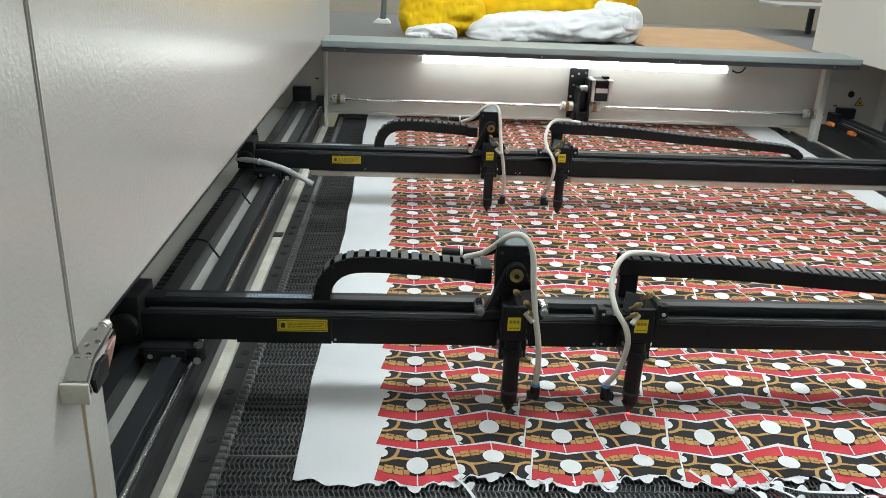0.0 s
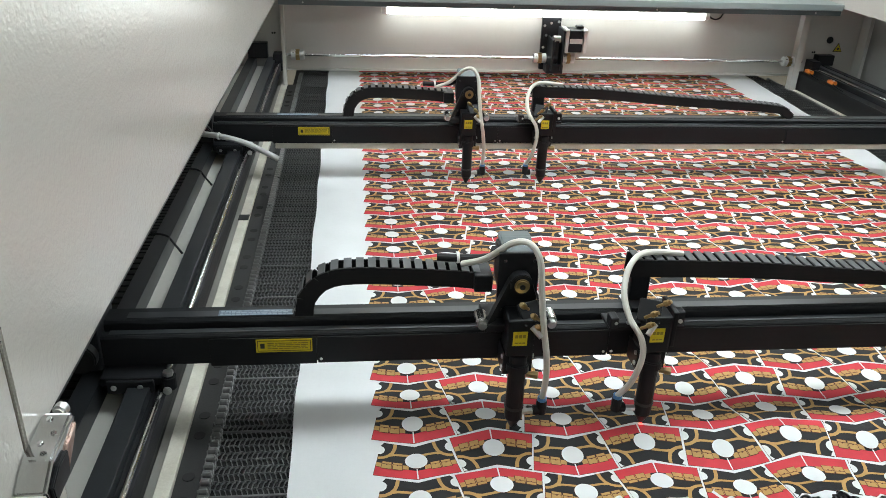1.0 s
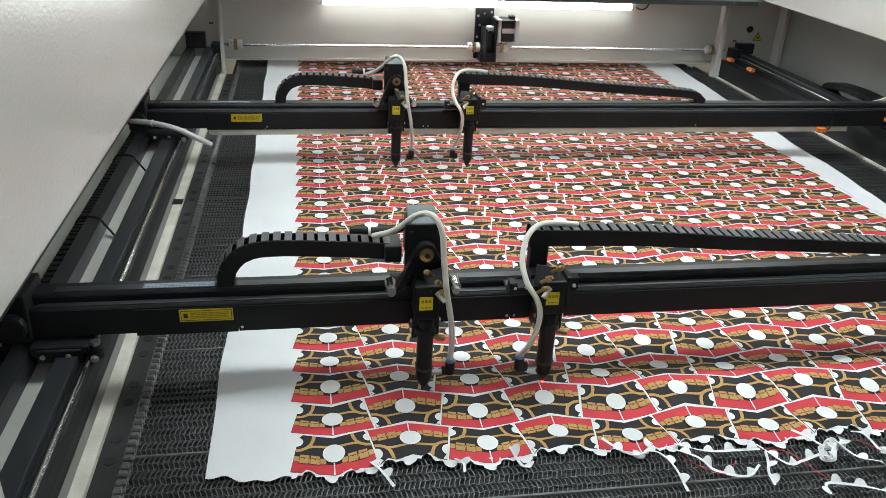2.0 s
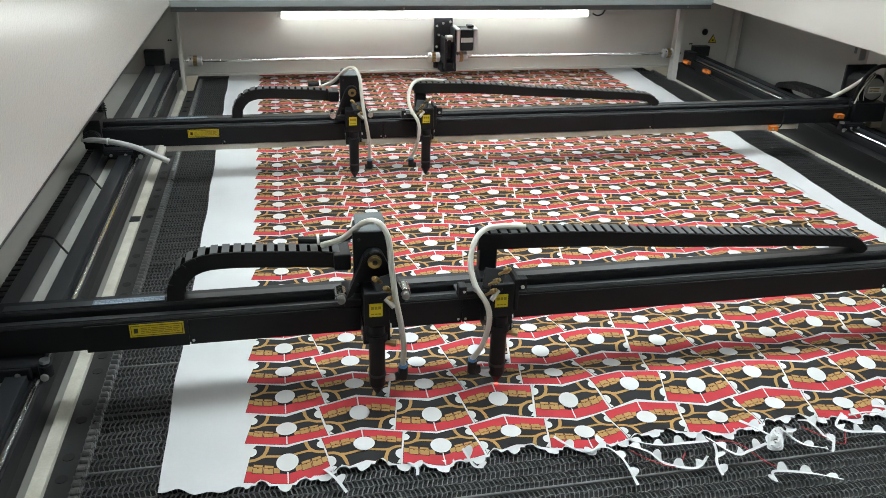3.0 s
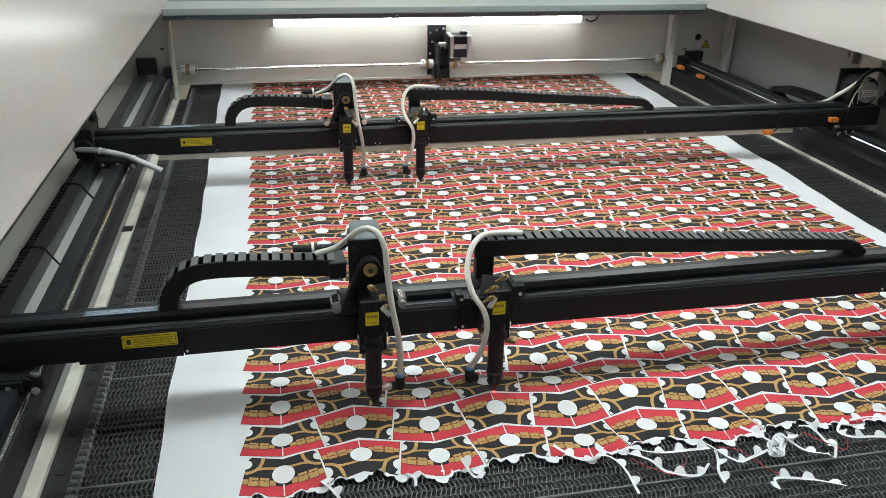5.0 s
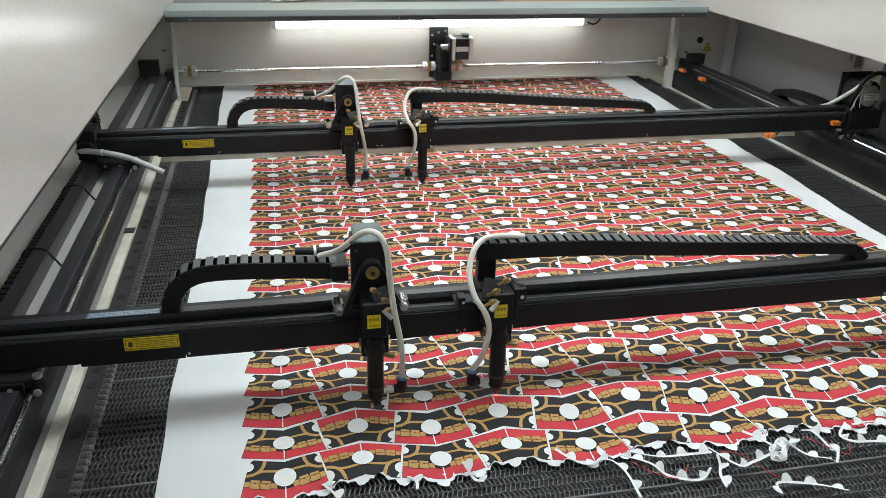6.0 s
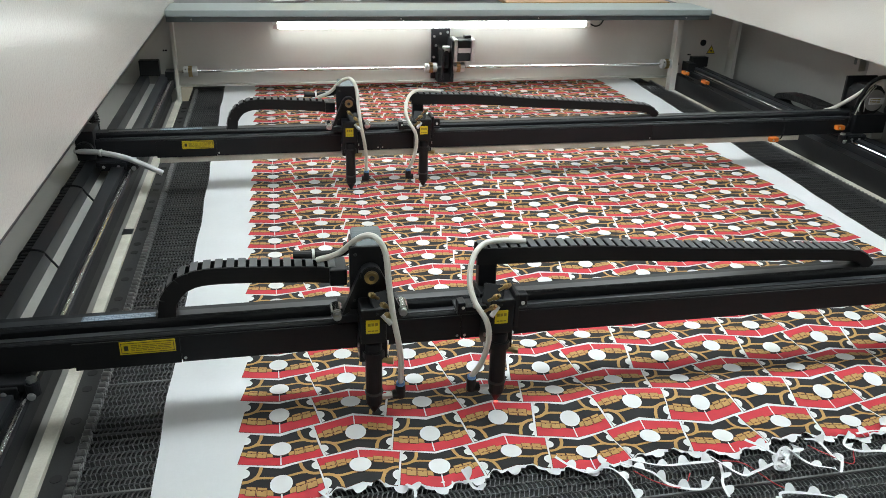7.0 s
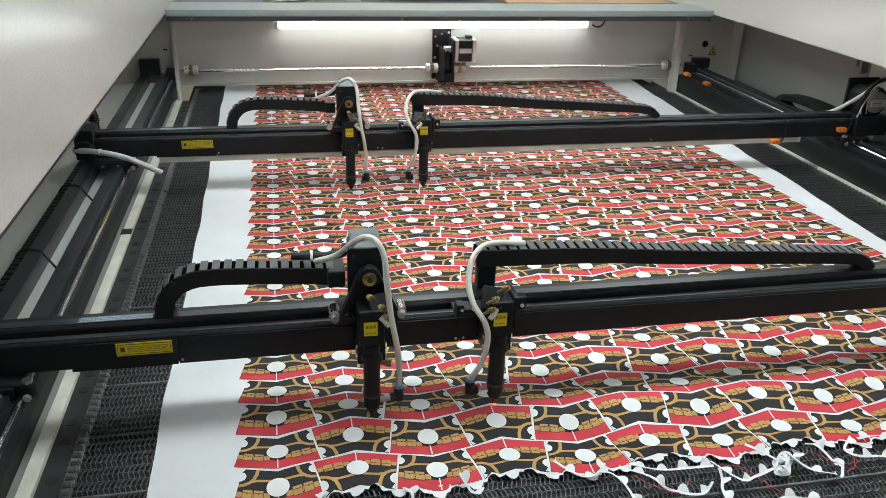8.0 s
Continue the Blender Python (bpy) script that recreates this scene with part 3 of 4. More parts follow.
def head_core(x, o, side):
    """Mirror mount, lens tube and nozzle; side: on which side the fittings sit."""
    y = YN
    mm = part("mirror_mount", box(x - 0.02, x + 0.018, y - 0.012, y + 0.03, 0.992, 1.05, 0.003), BLACK, o, "black mirror mount with brass screws")
    own = box(-0.016, 0.016, -0.004, 0.004, -0.016, 0.016, 0.0015)
    bmesh.ops.rotate(own, cent=(0, 0, 0), matrix=Euler((radians(-38), 0, radians(25 * side))).to_matrix(), verts=own.verts)
    bmesh.ops.translate(own, vec=(x + 0.012 * side, y + 0.004, 1.052), verts=own.verts)
    part("mirror_plate", own, BLACK, mm)
    for dx, dz, dy in ((0.0, 1.072, -0.012), (0.022, 1.042, -0.02), (0.016, 1.056, -0.014)):
        a = Vector((x + dx * side, y + dy, dz))
        d = Vector((-0.55 * side, -0.5, 0.6)).normalized()
        kb = rod(a, a + d * 0.008, 0.0046, 8, bevel=0.0008)
        rod(a - d * 0.012, a, 0.0024, 8, bm=kb)
        rod(a + d * 0.008, a + d * 0.0115, 0.003, 8, bm=kb)
        part("adjusting_screw", kb, BRASS, mm, "knurled brass adjusting screw")
    a = Vector((x + 0.011 * side, y - 0.02, 1.045))
    part("spring_bolt", rod(a, a + Vector((0.012 * side, -0.008, -0.012)), 0.004, 10), ZINC, mm)
    lb = part("label", box(x - 0.0125, x + 0.0075, y - 0.0135, y - 0.0122, 1.011, 1.033), YELLOW, mm, "yellow square label with dark print")
    b = bmesh.new()
    for k in range(2):
        for j in range(3):
            box(x - 0.0098 + j * 0.0053, x - 0.0056 + j * 0.0053, y - 0.0139, y - 0.0136, 1.0235 if k else 1.0145, 1.0285 if k else 1.0165, bm=b)
    part("print", b, LABELINK, lb)
    part("slide_block", box(x - 0.021, x + 0.021, y + 0.0, y + 0.0415, 0.9545, 0.9915, 0.002), BLACK, o)
    for dx in (-0.022, 0.0225):
        for dz in (0.965, 0.982):
            part("screw", rod((x + dx - .001, y + 0.006, dz), (x + dx + .001, y + 0.006, dz), 0.0035, 10), ZINC, o)
    part("lens_tube", rod((x, y, 0.881), (x, y, 0.99), 0.0128, 24, bevel=0.001), BLACK, o, "black anodised lens tube")
    part("collar", rod((x, y, 0.962), (x, y, 0.976), 0.0165, 24, bevel=0.002), BLACK, o)
    part("ring", rod((x, y, 0.898), (x, y, 0.903), 0.0142, 24, bevel=0.001), BLACKTOP, o)
    part("nozzle", rod((x, y, 0.863), (x, y, 0.8808), 0.003, 24, r2=0.0124), BLACK, o, "black conical nozzle")
    fs = 1
    ft = rod((x + 0.0125 * fs, y - 0.004, 0.958), (x + 0.026 * fs, y - 0.008, 0.958), 0.0045, 6)
    rod((x + 0.020 * fs, y - 0.006, 0.958), (x + 0.029 * fs, y - 0.009, 0.958), 0.006, 6, bm=ft)
    part("brass_fitting", ft, BRASS, o, "brass hexagon fitting")
    nz = rod((x + 0.0128 * side, y, 0.889), (x + 0.030 * side, y, 0.89), 0.0048, 6)
    part("air_fitting", nz, ZINC, o)
    el = rod((x + 0.028 * side, y, 0.891), (x + 0.044 * side, y, 0.891), 0.0075, 14, bevel=0.001)
    rod((x + 0.041 * side, y, 0.886), (x + 0.041 * side, y, 0.908), 0.0078, 14, bevel=0.001, bm=el)
    part("air_elbow", el, PLASTIC, o, "black elbow connector")
    part("elbow_ring", rod((x + 0.041 * side, y, 0.9082), (x + 0.041 * side, y, 0.913), 0.0068, 14), BLUE, o, "blue release ring")


def head_driven(x):
    o = thing("laser_carriage", (x, YN, 0.862), "black laser head with motor, pulley and milky air hose", "laser head", "laser heads")
    y = YN
    head_core(x, o, 1)
    part("motor_plate", box(x - 0.031, x + 0.026, y + 0.03, y + 0.037, 1.017, 1.132, 0.002), BLACK, o, "black motor plate")
    part("motor", box(x - 0.027, x + 0.022, y + 0.0372, y + 0.09, 1.066, 1.128, 0.004), BLACK, o)
    part("motor_cap", prism_x([(y + 0.034, 1.131), (y + 0.07, 1.139), (y + 0.09, 1.139), (y + 0.09, 1.1285), (y + 0.034, 1.1285)], x - 0.024, x + 0.02, 0.002), DARKBAR, o, "dark grey motor cap")
    hub = part("pulley", rod((x - 0.001, y + 0.012, 1.092), (x - 0.001, y + 0.0295, 1.092), 0.0155, 28, bevel=0.001), BLACK, o)
    part("pulley_hub", rod((x - 0.001, y + 0.006, 1.092), (x - 0.001, y + 0.0118, 1.092), 0.0105, 24, bevel=0.002), BRASS, hub, "brass pulley hub")
    part("hub_bore", rod((x - 0.001, y + 0.0048, 1.092), (x - 0.001, y + 0.0058, 1.092), 0.004, 16), BLACKTOP, hub)
    bt = prism_y([(x - 0.017, 1.097), (x - 0.0125, 1.1), (x - 0.0335, 1.035), (x - 0.045, 1.028)], y + 0.015, y + 0.028)
    prism_y([(x + 0.0125, 1.1), (x + 0.016, 1.092), (x + 0.045, 1.03), (x + 0.038, 1.026)], y + 0.015, y + 0.028, bm=bt)
    part("drive_belt", bt, PLASTIC, o)
    sad = part("saddle", box(x - 0.048, x + 0.046, y + 0.012, y + 0.075, 1.0175, 1.03, 0.002), BLACK, o)
    for dx in (-0.052, 0.046):
        rl = rod((x + dx, y + 0.014, 1.031), (x + dx, y + 0.040, 1.033), 0.0092, 18, bevel=0.002)
        part("idler_roller", rl, STEEL, sad, "bright metal idler roller")
        part("roller_tip", rod((x + dx, y + 0.006, 1.0305), (x + dx, y + 0.0138, 1.031), 0.0062, 12, bevel=0.001), ZINC, sad)
    part("chain_bracket", box(x - 0.058, x - 0.0315, y + 0.06, y + 0.11, 1.055, 1.082, 0.003), BLACK, o)
    part("air_hose", hose([(x - 0.075, y + 0.075, 1.094), (x - 0.045, y + 0.055, 1.112), (x - 0.015, y + 0.03, 1.147), (x + 0.005, y + 0.01, 1.155), (x + 0.018, y - 0.002, 1.135), (x + 0.0215, y - 0.014, 1.09), (x + 0.026, y - 0.024, 1.045), (x + 0.034, y - 0.024, 1.0), (x + 0.04, y - 0.012, 0.955), (x + 0.041, y, 0.912)], 0.0045), HOSE, o, "milky silicone air hose")
    part("cable", hose([(x - 0.11, y + 0.09, 1.098), (x - 0.07, y + 0.085, 1.098), (x - 0.035, y + 0.075, 1.105), (x - 0.03, y + 0.07, 1.12)], 0.006), PLASTIC, o)
    part("cable_tie", rod((x - 0.082, y + 0.088, 1.098), (x - 0.078, y + 0.088, 1.098), 0.0085, 14), CEILM, o)
    for dx, dz in ((-0.022, 1.12), (0.018, 1.12), (-0.025, 1.045), (0.02, 1.045)):
        screw(x + dx, y + 0.03, dz, (0, -1, 0), 0.0025, BLACKTOP, o)
    return o


def head_passive(x):
    o = thing("laser_carriage", (x, YN, 0.862), "black laser head with brass screws and milky air hose", "laser head", "laser heads")
    y = YN
    head_core(x, o, -1)
    part("chain_bracket", box(x - 0.018, x + 0.012, y + 0.075, y + 0.095, 1.03, 1.088, 0.003), BLACK, o)
    part("saddle", box(x - 0.066, x + 0.045, y + 0.008, y + 0.05, 1.0185, 1.0235, 0.0015), BLACK, o)
    part("chain_foot", box(x - 0.02, x + 0.014, y + 0.0505, y + 0.1, 1.0185, 1.0298, 0.0015), BLACK, o)
    ar = box(x - 0.066, x - 0.054, y + 0.004, y + 0.024, 1.0236, 1.041, 0.002)
    box(x - 0.054, x - 0.02, y + 0.008, y + 0.02, 1.0236, 1.031, 0.002, bm=ar)
    part("belt_clamp", ar, BLACK, o)
    part("belt_clamp", box(x + 0.03, x + 0.046, y + 0.012, y + 0.03, 1.0236, 1.044, 0.003), BLACK, o)
    for dx in (-0.058, -0.04, 0.036):
        screw(x + dx, y + 0.006, 1.033, (0, -1, 0.3), 0.0032, ZINC, o)
    part("side_plate", box(x + 0.0185, x + 0.026, y - 0.01, y + 0.04, 1.0, 1.056, 0.002), BLACK, o)
    part("air_hose", hose([(x + 0.06, y + 0.088, 1.099), (x + 0.02, y + 0.085, 1.104), (x - 0.012, y + 0.072, 1.106), (x - 0.034, y + 0.05, 1.095), (x - 0.045, y + 0.025, 1.07), (x - 0.042, y + 0.0, 1.045), (x - 0.027, y - 0.018, 1.02), (x - 0.023, y - 0.022, 0.99), (x - 0.03, y - 0.014, 0.945), (x - 0.041, y, 0.912)], 0.0045), HOSE, o, "milky silicone air hose")
    return o


near = gantry()
near["label"] = "black anodised gantry beam over the front of the printed fabric"
far = copy_thing(near, pose(0.65, YF + GDY, 0.955))
far["label"] = "black anodised gantry beam over the rear of the printed fabric"
XH = 0.145
h1 = head_driven(XH)
h2 = head_passive(XH + 0.195)
copy_thing(h1, pose(XH + FAR_DX, YN + GDY, 0.862))
copy_thing(h2, pose(XH + 0.195 + FAR_DX, YN + GDY, 0.862))
YC = YF + 0.042
chl = chain([(XH - 0.30, YC, 1.016), (XH - 0.293, YC, 1.045), (XH - 0.268, YC, 1.070), (XH - 0.22, YC, 1.078), (XH - 0.1, YC, 1.072), (XH - 0.05, YC, 1.067)], 0.0165, 0.026, 0.026, 0.03, "black plastic cable chain looping up from the beam")
chr_ = chain([(XH + 0.195 - 0.012, YC, 1.083), (XH + 0.36, YC, 1.077), (XH + 0.55, YC, 1.062), (XH + 0.75, YC, 1.049), (XH + 0.845, YC, 1.041), (XH + 0.872, YC, 1.034), (XH + 0.89, YC, 1.018)], 0.0165, 0.028, 0.02, 0.03, "long black plastic cable chain sagging along the beam")
for c in (chl, chr_):
    copy_thing(c, pose(c.location.x + FAR_DX, c.location.y + GDY, c.location.z))

# air bar and conduit by the far gantry
ab = thing("air_bar", (0.6, YF + GDY + 0.07, 0.93), "thin beige metal bar under the gantry beam", "metal bar")
part("bar", box(-0.28, 1.55, YF + GDY + 0.0, YF + GDY + 0.02, 0.9385, 0.9535, 0.002), STRIP, ab)
part("end_cap", box(1.5505, 1.556, YF + GDY + 0.0, YF + GDY + 0.02, 0.938, 0.954, 0.001), STRIP, ab)
cd = thing("cable_conduit", (-0.4, YF + GDY - 0.04, 0.97), "grey plastic conduit lying beside the gantry end", "cable conduit")
gy = YF + GDY
part("conduit", hose([(-0.475, gy - 0.02, 0.985), (-0.41, gy - 0.045, 0.986), (-0.35, gy - 0.055, 0.973), (-0.30, gy - 0.06, 0.95), (-0.268, gy - 0.06, 0.932)], 0.007), GREYHOSE, cd)
part("cable_tie", rod((-0.412, gy - 0.0445, 0.9862), (-0.408, gy - 0.0455, 0.9858), 0.0088, 14), CEILM, cd)

# orange switches on the right channel
for xx, yy in ((1.672, 2.12), (1.672, 1.955)):
    sw = thing("proximity_switch", (xx, yy, 0.935), "orange plastic proximity switch on the black channel", "sensor", "channel sensors")
    part("body", box(xx - 0.011, xx + 0.006, yy - 0.02, yy + 0.02, 0.9255, 0.939, 0.003), ORANGE, sw)
    part("screw", rod((xx - 0.003, yy - 0.01, 0.939), (xx - 0.003, yy - 0.01, 0.941), 0.0035, 10), ZINC, sw)
    part("lead", hose([(xx - 0.01, yy - 0.02, 0.93), (xx - 0.013, yy - 0.05, 0.925), (xx - 0.012, yy - 0.09, 0.922)], 0.0015), PLASTIC, sw)

# chain in the left channel, with a loop by the far gantry
lc = thing("floor_cable_chain", (-0.5, 0.9, 0.91), "black plastic cable chain lying on a cream sheet", "cable chain")
lp = spline([(-0.476, 0.1, 0.922), (-0.476, 0.5, 0.922), (-0.476, 0.95, 0.922), (-0.477, 1.33, 0.922), (-0.48, 1.43, 0.945), (-0.485, 1.455, 0.985), (-0.49, 1.42, 1.02), (-0.49, 1.36, 1.03)], 10)
for a, b in zip(lp, lp[1:]):
    d = b - a
    q = max(1, round(d.length / 0.018))
    for k in range(q):
        c0 = a + d * ((k + 0.5) / q)
        own = box(-0.0115, 0.0115, -d.length / q * 0.36, d.length / q * 0.4, -0.011, 0.011, 0.0015)
        bmesh.ops.rotate(own, cent=(0, 0, 0), matrix=d.to_track_quat("Y", "X").to_matrix(), verts=own.verts)
        bmesh.ops.translate(own, vec=c0, verts=own.verts)
        part("link", own, PLASTIC, lc)
for yy in (0.62, 0.98):
    lt = thing("cable_tie", (-0.45, yy, 0.945), "short black cable tied over the black profile", "cable", "tied cables")
    part("cable", hose([(-0.41, yy, 0.915), (-0.425, yy + 0.01, 0.93), (-0.44, yy + 0.012, 0.948), (-0.47, yy + 0.016, 0.949), (-0.484, yy + 0.02, 0.935)], 0.0022), PLASTIC, lt)

# ground chain on the right
rc = thing("floor_cable_chain", (1.83, 1.55, 0.9), "black plastic cable chain lying curled beside the rail", "cable chain")
pts = spline([(1.815, 0.4, 0.905), (1.815, 0.8, 0.905), (1.815, 1.2, 0.905), (1.815, 1.55, 0.905), (1.815, 1.63, 0.912), (1.815, 1.66, 0.934), (1.815, 1.63, 0.957), (1.815, 1.5, 0.967), (1.815, 1.35, 0.962), (1.815, 1.23, 0.95)], 11)
for a, b in zip(pts, pts[1:]):
    d = b - a
    own = box(-0.03, 0.03, -d.length * 0.46, d.length * 0.46, -0.010, 0.010, 0.002)
    bmesh.ops.rotate(own, cent=(0, 0, 0), matrix=d.to_track_quat("Y", "Z").to_matrix(), verts=own.verts)
    bmesh.ops.translate(own, vec=(a + b) / 2, verts=own.verts)
    part("link", own, PLASTIC, rc)
# junction boxes on the right inner wall
for yy in (1.44, 1.03):
    jb = thing("switch_box", (1.92, yy, 1.1), "small grey switch box on the inner wall", "switch box", "wall boxes")
    part("box", box(1.905, 1.9298, yy - 0.02, yy + 0.02, 1.085, 1.15, 0.003), GREYIN, jb)
    part("slot", box(1.9035, 1.9048, yy - 0.006, yy + 0.006, 1.105, 1.125), DARKBAR, jb)
wp = part("wall_rib", box(1.89, 1.9298, 1.27, 1.36, 0.9, 1.17, 0.002), CREAM_IN, mach)


# ---------- fabric ----------
P, Q = 0.1115, 0.0746
COLS, ROWS = 13, 33
FX0, FX1 = -0.175, 1.475


def lift(x, y):
    """Height of the cloth: soft ripples, stronger towards the cut edge."""
    near_cut = np.exp(-np.maximum(y, 0) / 0.22)
    w = 0.0105 * near_cut * np.sin(2 * np.pi * (y + 0.06 * np.sin(2.1 * x + 0.4)) / 0.17 + 1.3 * np.sin(1.7 * x) + 0.5) * (0.35 + 0.65 * np.clip((x + 0.1) / 0.6, 0, 1))
    w = w + 0.0016 * np.sin(2 * np.pi * y / 0.61 + 2.2 * x) + 0.001 * np.sin(2 * np.pi * (y * 0.8 + x * 0.5) / 0.37)
    w = w + 0.0006 * np.sin(2 * np.pi * (y + 0.3 * x) / 0.13 + np.sin(5 * x)) + 0.0005 * np.sin(2 * np.pi * x / 0.1 + 3.1 * y)
    w = w + 0.005 * near_cut ** 3 * np.clip(np.sin(9 * x + 2 * np.sin(3 * x)), 0, 1)
    rest = np.exp(-np.maximum(y + 0.03, 0) / 0.055)      # the cut edge lies flat on the belt
    return ZB + 0.0105 - 0.0085 * rest + w * (1 - 0.95 * rest)


def row_edge(x):
    """The zigzag of a row's lower edge, which is where the cloth is cut."""
    c = x / P
    k = np.round(c)
    f = np.abs(c - k) * 2
    return -Q / 2 + np.where(k % 2 == 1, 0.0185 - 0.0125 * (f - 0.26), 0.0125 * (f - 0.26))


def cut_edge(x):
    """The cut line: the lower row edge with round tabs and bites left by the cut pieces."""
    p = np.mod(x + 0.021, P / 2)
    tab = np.sqrt(np.maximum(0, 0.0095 ** 2 - (p - 0.016) ** 2))
    bite = np.sqrt(np.maximum(0, 0.0085 ** 2 - (p - 0.041) ** 2))
    return row_edge(x) - 0.002 - tab + 0.9 * bite + 0.0008 * np.sin(2 * np.pi * x / 0.021)


fab = thing("fabric_sheet", (0.65, 1.0, ZB), "white polyester fabric printed with red and black garment panels", "fabric")
nx = 1250
xs = np.linspace(FX0, FX1, nx)
inside = (xs > -0.06) & (xs < 1.41)
y0 = np.where(inside, cut_edge(xs), -0.026 - 0.012 * np.clip((xs + 0.175) / 0.1, 0, 1) + 0.004 * np.sin(70 * xs) + 0.003 * np.sin(160 * xs))
ys = np.concatenate([np.linspace(0, 0.5, 56)[:-1], np.linspace(0.5, 2.7, 130)])
edge_l = 0.002 * np.sin(2.3 * ys) + 0.0015 * np.sin(21 * ys)
V, F = [], []
for j, yy in enumerate(ys):
    t = np.clip(1 - yy / 0.08, 0, 1)
    Y = yy + y0 * t
    Xs = xs + np.where(xs < -0.1, edge_l[j] * np.clip((-0.1 - xs) / 0.07, 0, 1), 0) + np.where(xs > 1.41, 0.045 * (yy - 1.0) - edge_l[j], 0)
    V.append(np.stack([Xs, Y, lift(Xs, Y)], 1))
V = np.concatenate(V)
for j in range(len(ys) - 1):
    a = np.arange(nx - 1) + j * nx
    F.append(np.stack([a, a + 1, a + nx + 1, a + nx], 1))
F = np.concatenate(F)
raw("cloth", V, F, CLOTH, fab, "plain white margin of the fabric", smooth=True)


def shape(poly, step=0.009):
    """Triangles of a flat outline, cut fine enough to follow the ripples."""
    b = bmesh.new()
    vs = [b.verts.new((x, y, 0)) for x, y in poly]
    f = b.faces.new(vs)
    if f.normal.z < 0:
        f.normal_flip()
    bmesh.ops.triangulate(b, faces=b.faces[:])
    for _ in range(4):
        long_e = [e for e in b.edges if e.calc_length() > step * 1.5]
        if not long_e:
            break
        bmesh.ops.subdivide_edges(b, edges=long_e, cuts=1)
        bmesh.ops.triangulate(b, faces=[f for f in b.faces if len(f.verts) > 3])
    b.verts.index_update()
    b.normal_update()
    v = np.array([x.co[:2] for x in b.verts])
    out = []
    for f in b.faces:
        ids = [x.index for x in f.verts]
        p = v[ids]
        if np.cross(p[1] - p[0], p[2] - p[0]) < 0:
            ids = ids[::-1]
        out.append(ids)
    b.free()
    return v, np.array(out)


def ring(cx, cy, r, n=20, a0=0.0, a1=2 * math.pi, close=True):
    m = n if close else n + 1
    return [(cx + r * math.cos(a0 + (a1 - a0) * k / n), cy + r * math.sin(a0 + (a1 - a0) * k / n)) for k in range(m)]


def stroke(pts, w):
    p = [np.array(a, float) for a in pts]
    lft, rgt = [], []
    for i in range(len(p)):
        d = p[min(i + 1, len(p) - 1)] - p[max(i - 1, 0)]
        n = np.array((-d[1], d[0])) / (np.hypot(*d) + 1e-9) * w / 2
        lft.append(p[i] + n)
        rgt.append(p[i] - n)
    return [tuple(a) for a in lft + rgt[::-1]]


# one garment panel, upright, its circle at 0, 0
DIP = 0.0125
HB, HT = 0.0602, 0.0472      # half widths below and above
G = 0.0033                    # white gap


def panel_edge(u, frac):
    """A point at the height frac (0 below, 1 above) and u (-1 to 1) across."""
    hw = HB + (HT - HB) * frac
    return (u * hw, -Q / 2 + G + frac * (Q - 2 * G) + DIP * (abs(u) - 0.26))


def band(f0, f1, u0=-1.0, u1=1.0, n=8):
    us = [u0 + (u1 - u0) * k / n for k in range(n + 1)]
    return [panel_edge(u, f0) for u in us] + [panel_edge(u, f1) for u in reversed(us)]


motif = []       # outline, material, layer
motif.append((band(-0.008, 1.008, -1.012, 1.012), 4, 0))
motif.append((band(0.0, 0.265), 0, 1))
motif.append((band(0.265, 1.0), 1, 1))
for s in (-1, 1):
    motif.append((band(0.265, 0.39, *sorted((s * 0.2, s * 1.0)), 4), 2, 3))
    for k in range(2):
        u0, u1 = sorted((s * (0.36 + k * 0.27), s * (0.36 + k * 0.27 + 0.225)))
        motif.append((band(0.215, 0.445, u0 - 0.014, u1 + 0.014, 2), 4, 4))
        motif.append((band(0.227, 0.433, u0, u1, 2), 2, 5))
        motif.append((band(0.355, 0.37, u0, u1, 1), 4, 6))
        um = (u0 + u1) / 2
        motif.append((band(0.335, 0.355, um - 0.02, um + 0.02, 1), 4, 6))
    motif.append((stroke([panel_edge(s * u, f) for u, f in ((1.0, 0.53), (0.86, 0.565), (0.74, 0.63), (0.64, 0.73), (0.59, 0.86), (0.575, 1.0))], 0.0052), 2, 2))
    motif.append((stroke([panel_edge(s * u, f) for u, f in ((0.72, 0.645), (0.55, 0.69), (0.4, 0.70), (0.2, 0.71), (0.0, 0.72))], 0.0042), 2, 2))
    cx, cy = panel_edge(s * 1.0, 0.76)
    a0 = math.pi / 2 + 0.18 if s > 0 else -math.pi / 2 - 0.18
    motif.append((ring(cx + s * 0.0012, cy, 0.0088, 14, a0, a0 + math.pi, False), 3, 5))
    motif.append(([panel_edge(s * 1.01, 0.86), panel_edge(s * 0.9, 1.005), panel_edge(s * 1.01, 1.005)][::s], 3, 5))
motif.append((band(0.0, 0.31, -0.016, 0.016, 2), 3, 3))
motif.append((ring(0, 0.0, 0.0162, 24), 4, 6))
motif.append((ring(0, 0.0, 0.0157, 24), 3, 7))
tri = [(shape(p), mat, lay) for p, mat, lay in motif]

